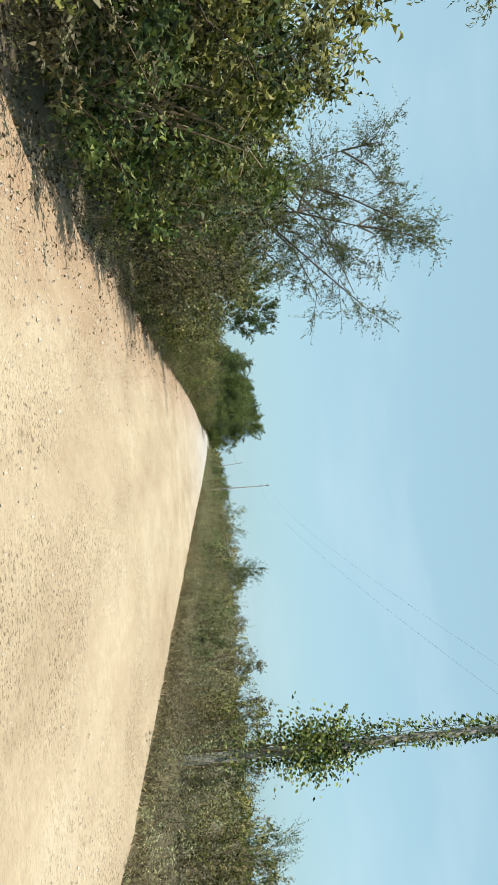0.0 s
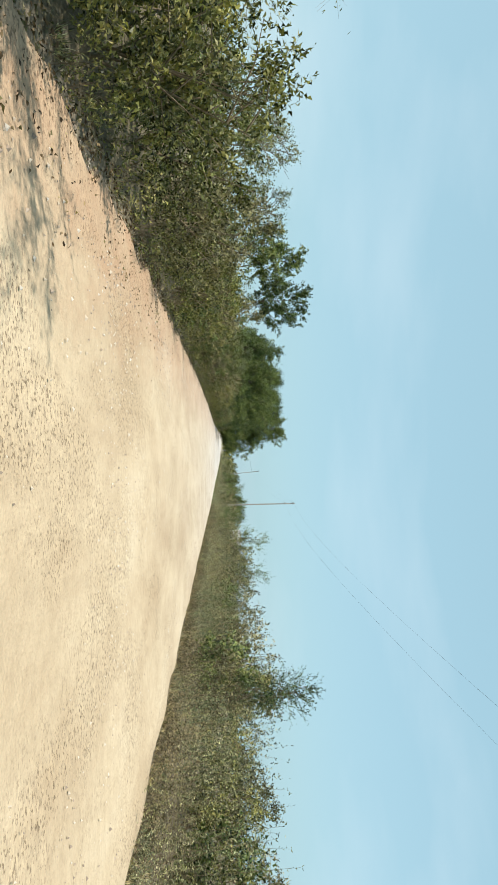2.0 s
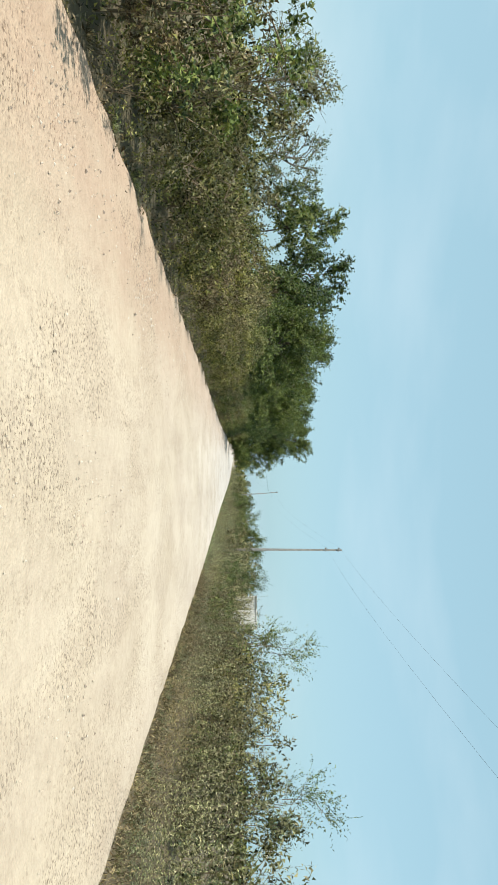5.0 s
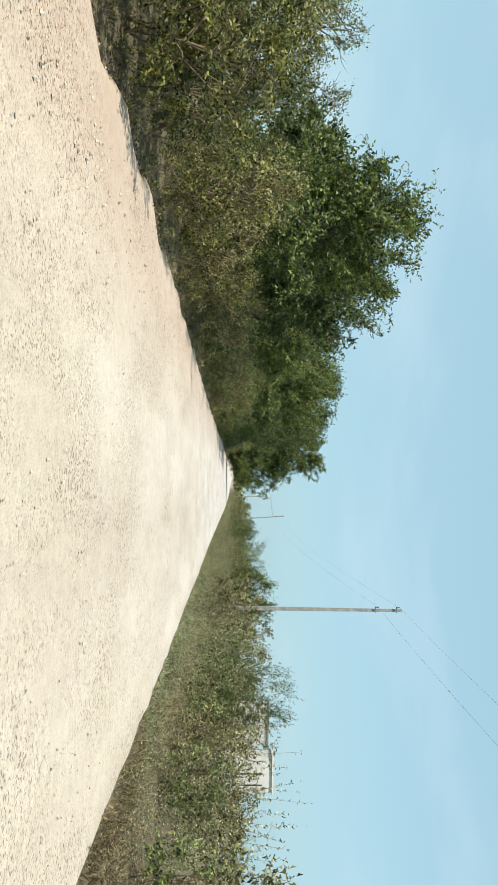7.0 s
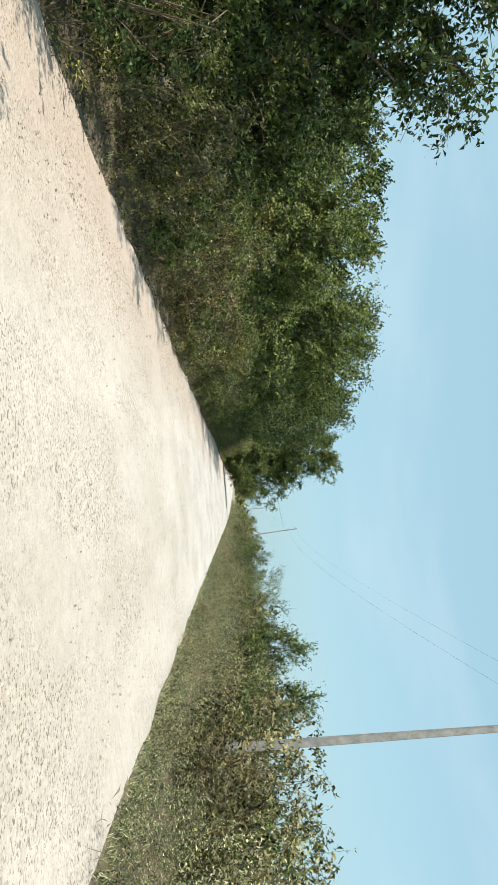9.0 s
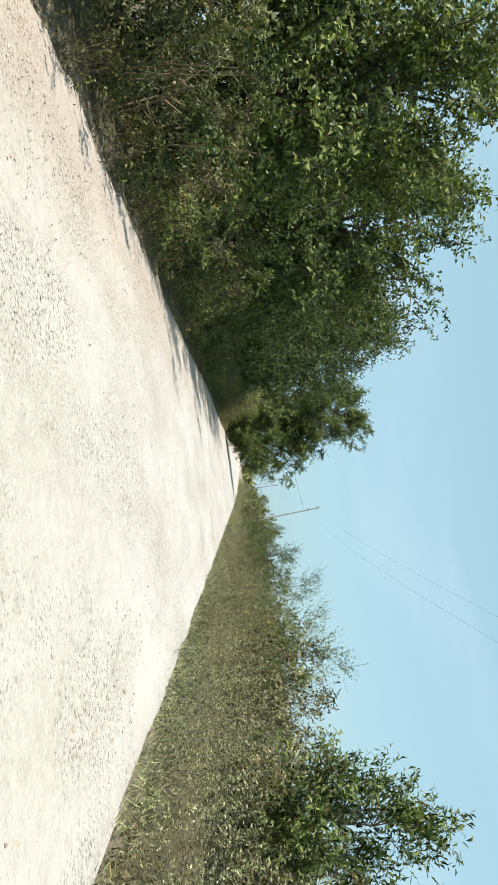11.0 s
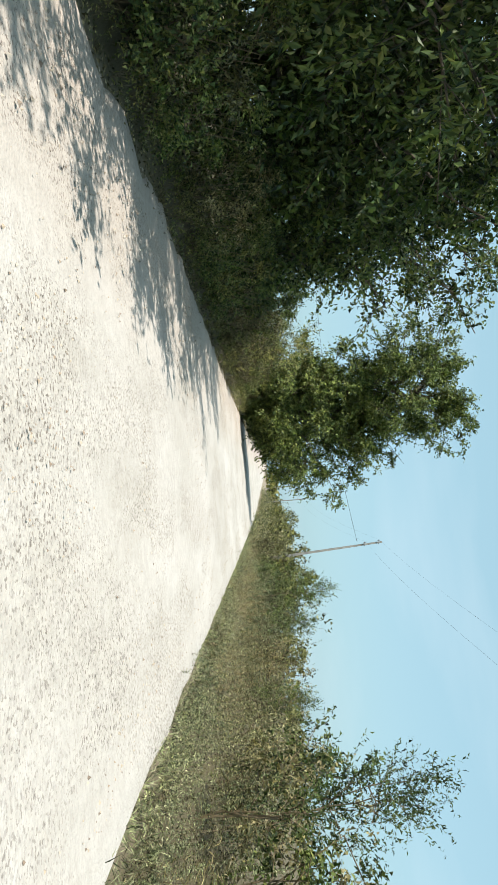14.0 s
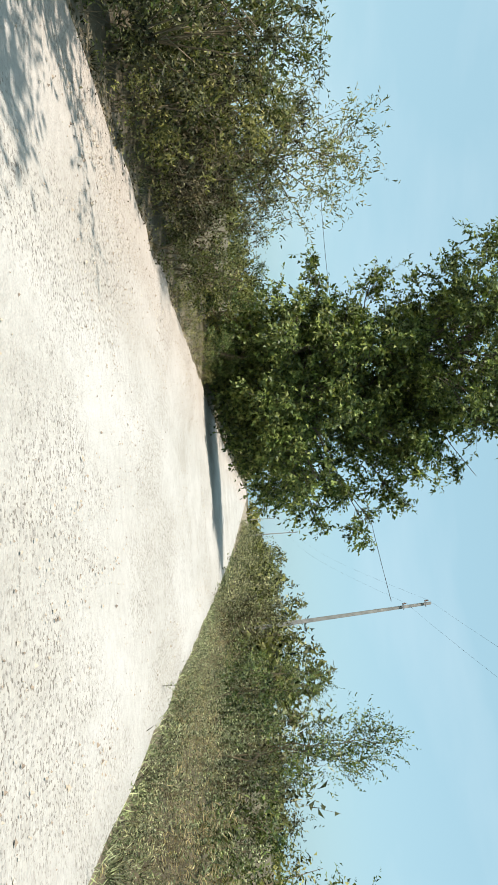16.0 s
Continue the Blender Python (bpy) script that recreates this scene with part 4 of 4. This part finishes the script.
def climbing_vine(x, y):
    """Leafy vine that wraps the pole, thick below and thin above."""
    g = np.random.default_rng(77)
    ob = thing("climbing_vine", "dark green leafy vine climbing up the pole", "vine")
    ob.matrix_basis = pose(x, y, 0)
    wood, ps, ds = [], [], []
    for k in range(9):
        a = np.linspace(0, 5 + k * 0.5, 30)
        z = np.linspace(0, 4.6 + 0.35 * k, 30)
        line = np.stack([0.15 * np.cos(a + k), 0.15 * np.sin(a + k), z], -1)
        wood.append(tube(line, 0.012, 0.005, 4))
    n = 4300
    z = np.where(g.random(n) < 0.55, g.normal(2.95, 0.5, n), g.uniform(1.0, 7.0, n))
    thick = np.interp(z, [0, 1.7, 2.2, 2.9, 3.7, 4.2, 6.0, 7.0], [0.08, 0.2, 0.5, 0.52, 0.36, 0.2, 0.17, 0.05])
    a = g.uniform(0, 6.28, n)
    r = 0.1 + np.abs(g.normal(0, 1, n)) * thick * 0.6
    ps = np.stack([r * np.cos(a) - np.interp(z, [3.4, 4.2, 6.2], [0.0, 0.13, 0.05]), r * np.sin(a), z], -1)
    ds = np.stack([np.cos(a), np.sin(a), g.normal(0, 0.5, n) - 0.2], -1) + g.normal(size=(n, 3)) * 0.4
    shoot = np.stack([-0.25 - 0.12 * g.random(60) - np.linspace(0, 0.5, 60), g.normal(0, 0.06, 60), 3.3 + np.linspace(0, 0.35, 60) + g.normal(0, 0.05, 60)], -1)
    wood.append(tube(np.array([(-0.1, 0, 3.0), (-0.4, 0, 3.35), (-0.85, 0, 3.65)]), 0.007, 0.003, 3))
    wv, wf = join(wood)
    piece("stalk_tangle", to_mesh("stalk_tangle", wv, wf, STEM), ob, kind="stuff")
    v, f = leaf_quads(g, np.concatenate([ps, shoot]), np.concatenate([ds, g.normal(size=(60, 3))]), 0.095, 0.068)
    piece("foliage", to_mesh("foliage", v, f, GREEN), ob, kind="stuff")


POLES = [(7.3, 18.2, 8.6, 0.0), (7.25, 95.9, 8.5, 0.5), (7.25, 167.0, 8.3, -4.0), (5.2, 234.0, 7.6, 0.0), (3.4, 300.0, 8.0, 0.0), (1.5, 367.0, 8.0, 0.0)]
for i, (x, y, h, lean) in enumerate(POLES):
    utility_pole(x, y, h, lean, ("concrete utility pole overgrown with a vine", "grey concrete utility pole standing in the weeds", "weathered concrete utility pole leaning over the weeds", "distant concrete utility pole", "distant concrete utility pole", "distant concrete utility pole")[i])
climbing_vine(7.3, 18.2)


def wire_point(i, z_down, dx):
    x, y, h, lean = POLES[i]
    z = h - z_down
    return (x + math.tan(radians(lean)) * z + dx, y - 0.1, z + 0.14)


for i in range(len(POLES) - 1):
    for zd, dx in ((0.25, -0.14), (1.15, -0.14)):
        wire(wire_point(i, zd, dx), wire_point(i + 1, zd, dx), 1.3)
for zd, dx in ((0.25, -0.14), (1.15, -0.14)):
    wire((7.3 + dx, -58, 8.6 - zd), wire_point(0, zd, dx), 1.0)
wire((6.5, 167, 6.7), (-26.0, 176, 7.6), 1.3, 0.012, "black service wire that crosses over the road")


def hut():
    ob = thing("pump_hut", "small whitewashed hut half hidden in the weeds", "hut")
    ob.matrix_basis = pose(9.38, 84.15, 0, 0, 0, 3)
    bm = bmesh.new()
    box_mesh(bm, -0.44, 0.44, -0.25, 0.25, -0.05, 2.32)
    bmesh.ops.bevel(bm, geom=bm.edges[:], offset=0.012, segments=1, affect="EDGES")
    part("wall", bm, WHITEWASH, ob)
    bm = bmesh.new()
    box_mesh(bm, -0.47, 0.47, -0.28, 0.28, 2.32, 2.36)
    bmesh.ops.bevel(bm, geom=bm.edges[:], offset=0.006, segments=1, affect="EDGES")
    part("roof", bm, WHITEWASH, ob, "thin whitewashed roof slab")
    for x in (-0.05, 0.24):
        bm = bmesh.new()
        box_mesh(bm, x - 0.018, x + 0.018, -0.262, -0.24, 1.4, 2.08)
        part("vent_slot", bm, CABLE, ob, "narrow dark vertical slot in the wall")


hut()


def low_wall():
    ob = thing("boundary_wall", "low weathered whitewashed wall behind the weeds", "wall")
    ob.matrix_basis = pose(9.85, 89.2, 0, 0, 0, 14)
    bm = bmesh.new()
    box_mesh(bm, -0.75, 0.75, -0.1, 0.1, -0.05, 2.44)
    bmesh.ops.bevel(bm, geom=bm.edges[:], offset=0.015, segments=2, affect="EDGES")
    part("masonry", bm, WHITEWASH, ob)
    bm = bmesh.new()
    box_mesh(bm, -0.78, 0.78, -0.13, 0.13, 2.44, 2.5)
    bmesh.ops.bevel(bm, geom=bm.edges[:], offset=0.01, segments=1, affect="EDGES")
    part("coping", bm, CONCRETE, ob, "grey concrete coping")


low_wall()
for x, y, k in ((8.1, 86.4, 1.0), (9.1, 87.2, 1.08), (9.9, 88.0, 1.1), (10.9, 88.4, 1.1), (6.8, 93.6, 1.12), (6.95, 94.7, 1.14), (7.0, 164.8, 1.3), (6.3, 163.0, 1.1)):
    put(BACK[2], x, y, 0, 70 * x, k)


def far_woods():
    g = np.random.default_rng(90)
    ps, sizes = [], []
    for k in range(520):
        x = g.uniform(-520, 520)
        y = g.uniform(330, 620) if abs(x) > 25 else g.uniform(420, 700)
        if abs(x - bend(y) - 2) < 7:
            continue
        h = g.uniform(4.0, 9.0)
        w = h * g.uniform(0.7, 1.3)
        n = 26
        c = unit(g.normal(size=(n, 3))) * g.uniform(0.4, 1, (n, 1)) * np.array([w, w, h * 0.5]) + np.array([x, y, h * 0.5])
        ps.append(c)
    p = np.concatenate(ps)
    v, f = leaf_quads(g, p, g.normal(size=p.shape), 3.0, 1.9)
    tagged(new("far_woods", to_mesh("far_woods", v, f, OLIVE)), "distant low line of trees and scrub", "woods", kind="stuff")


far_woods()
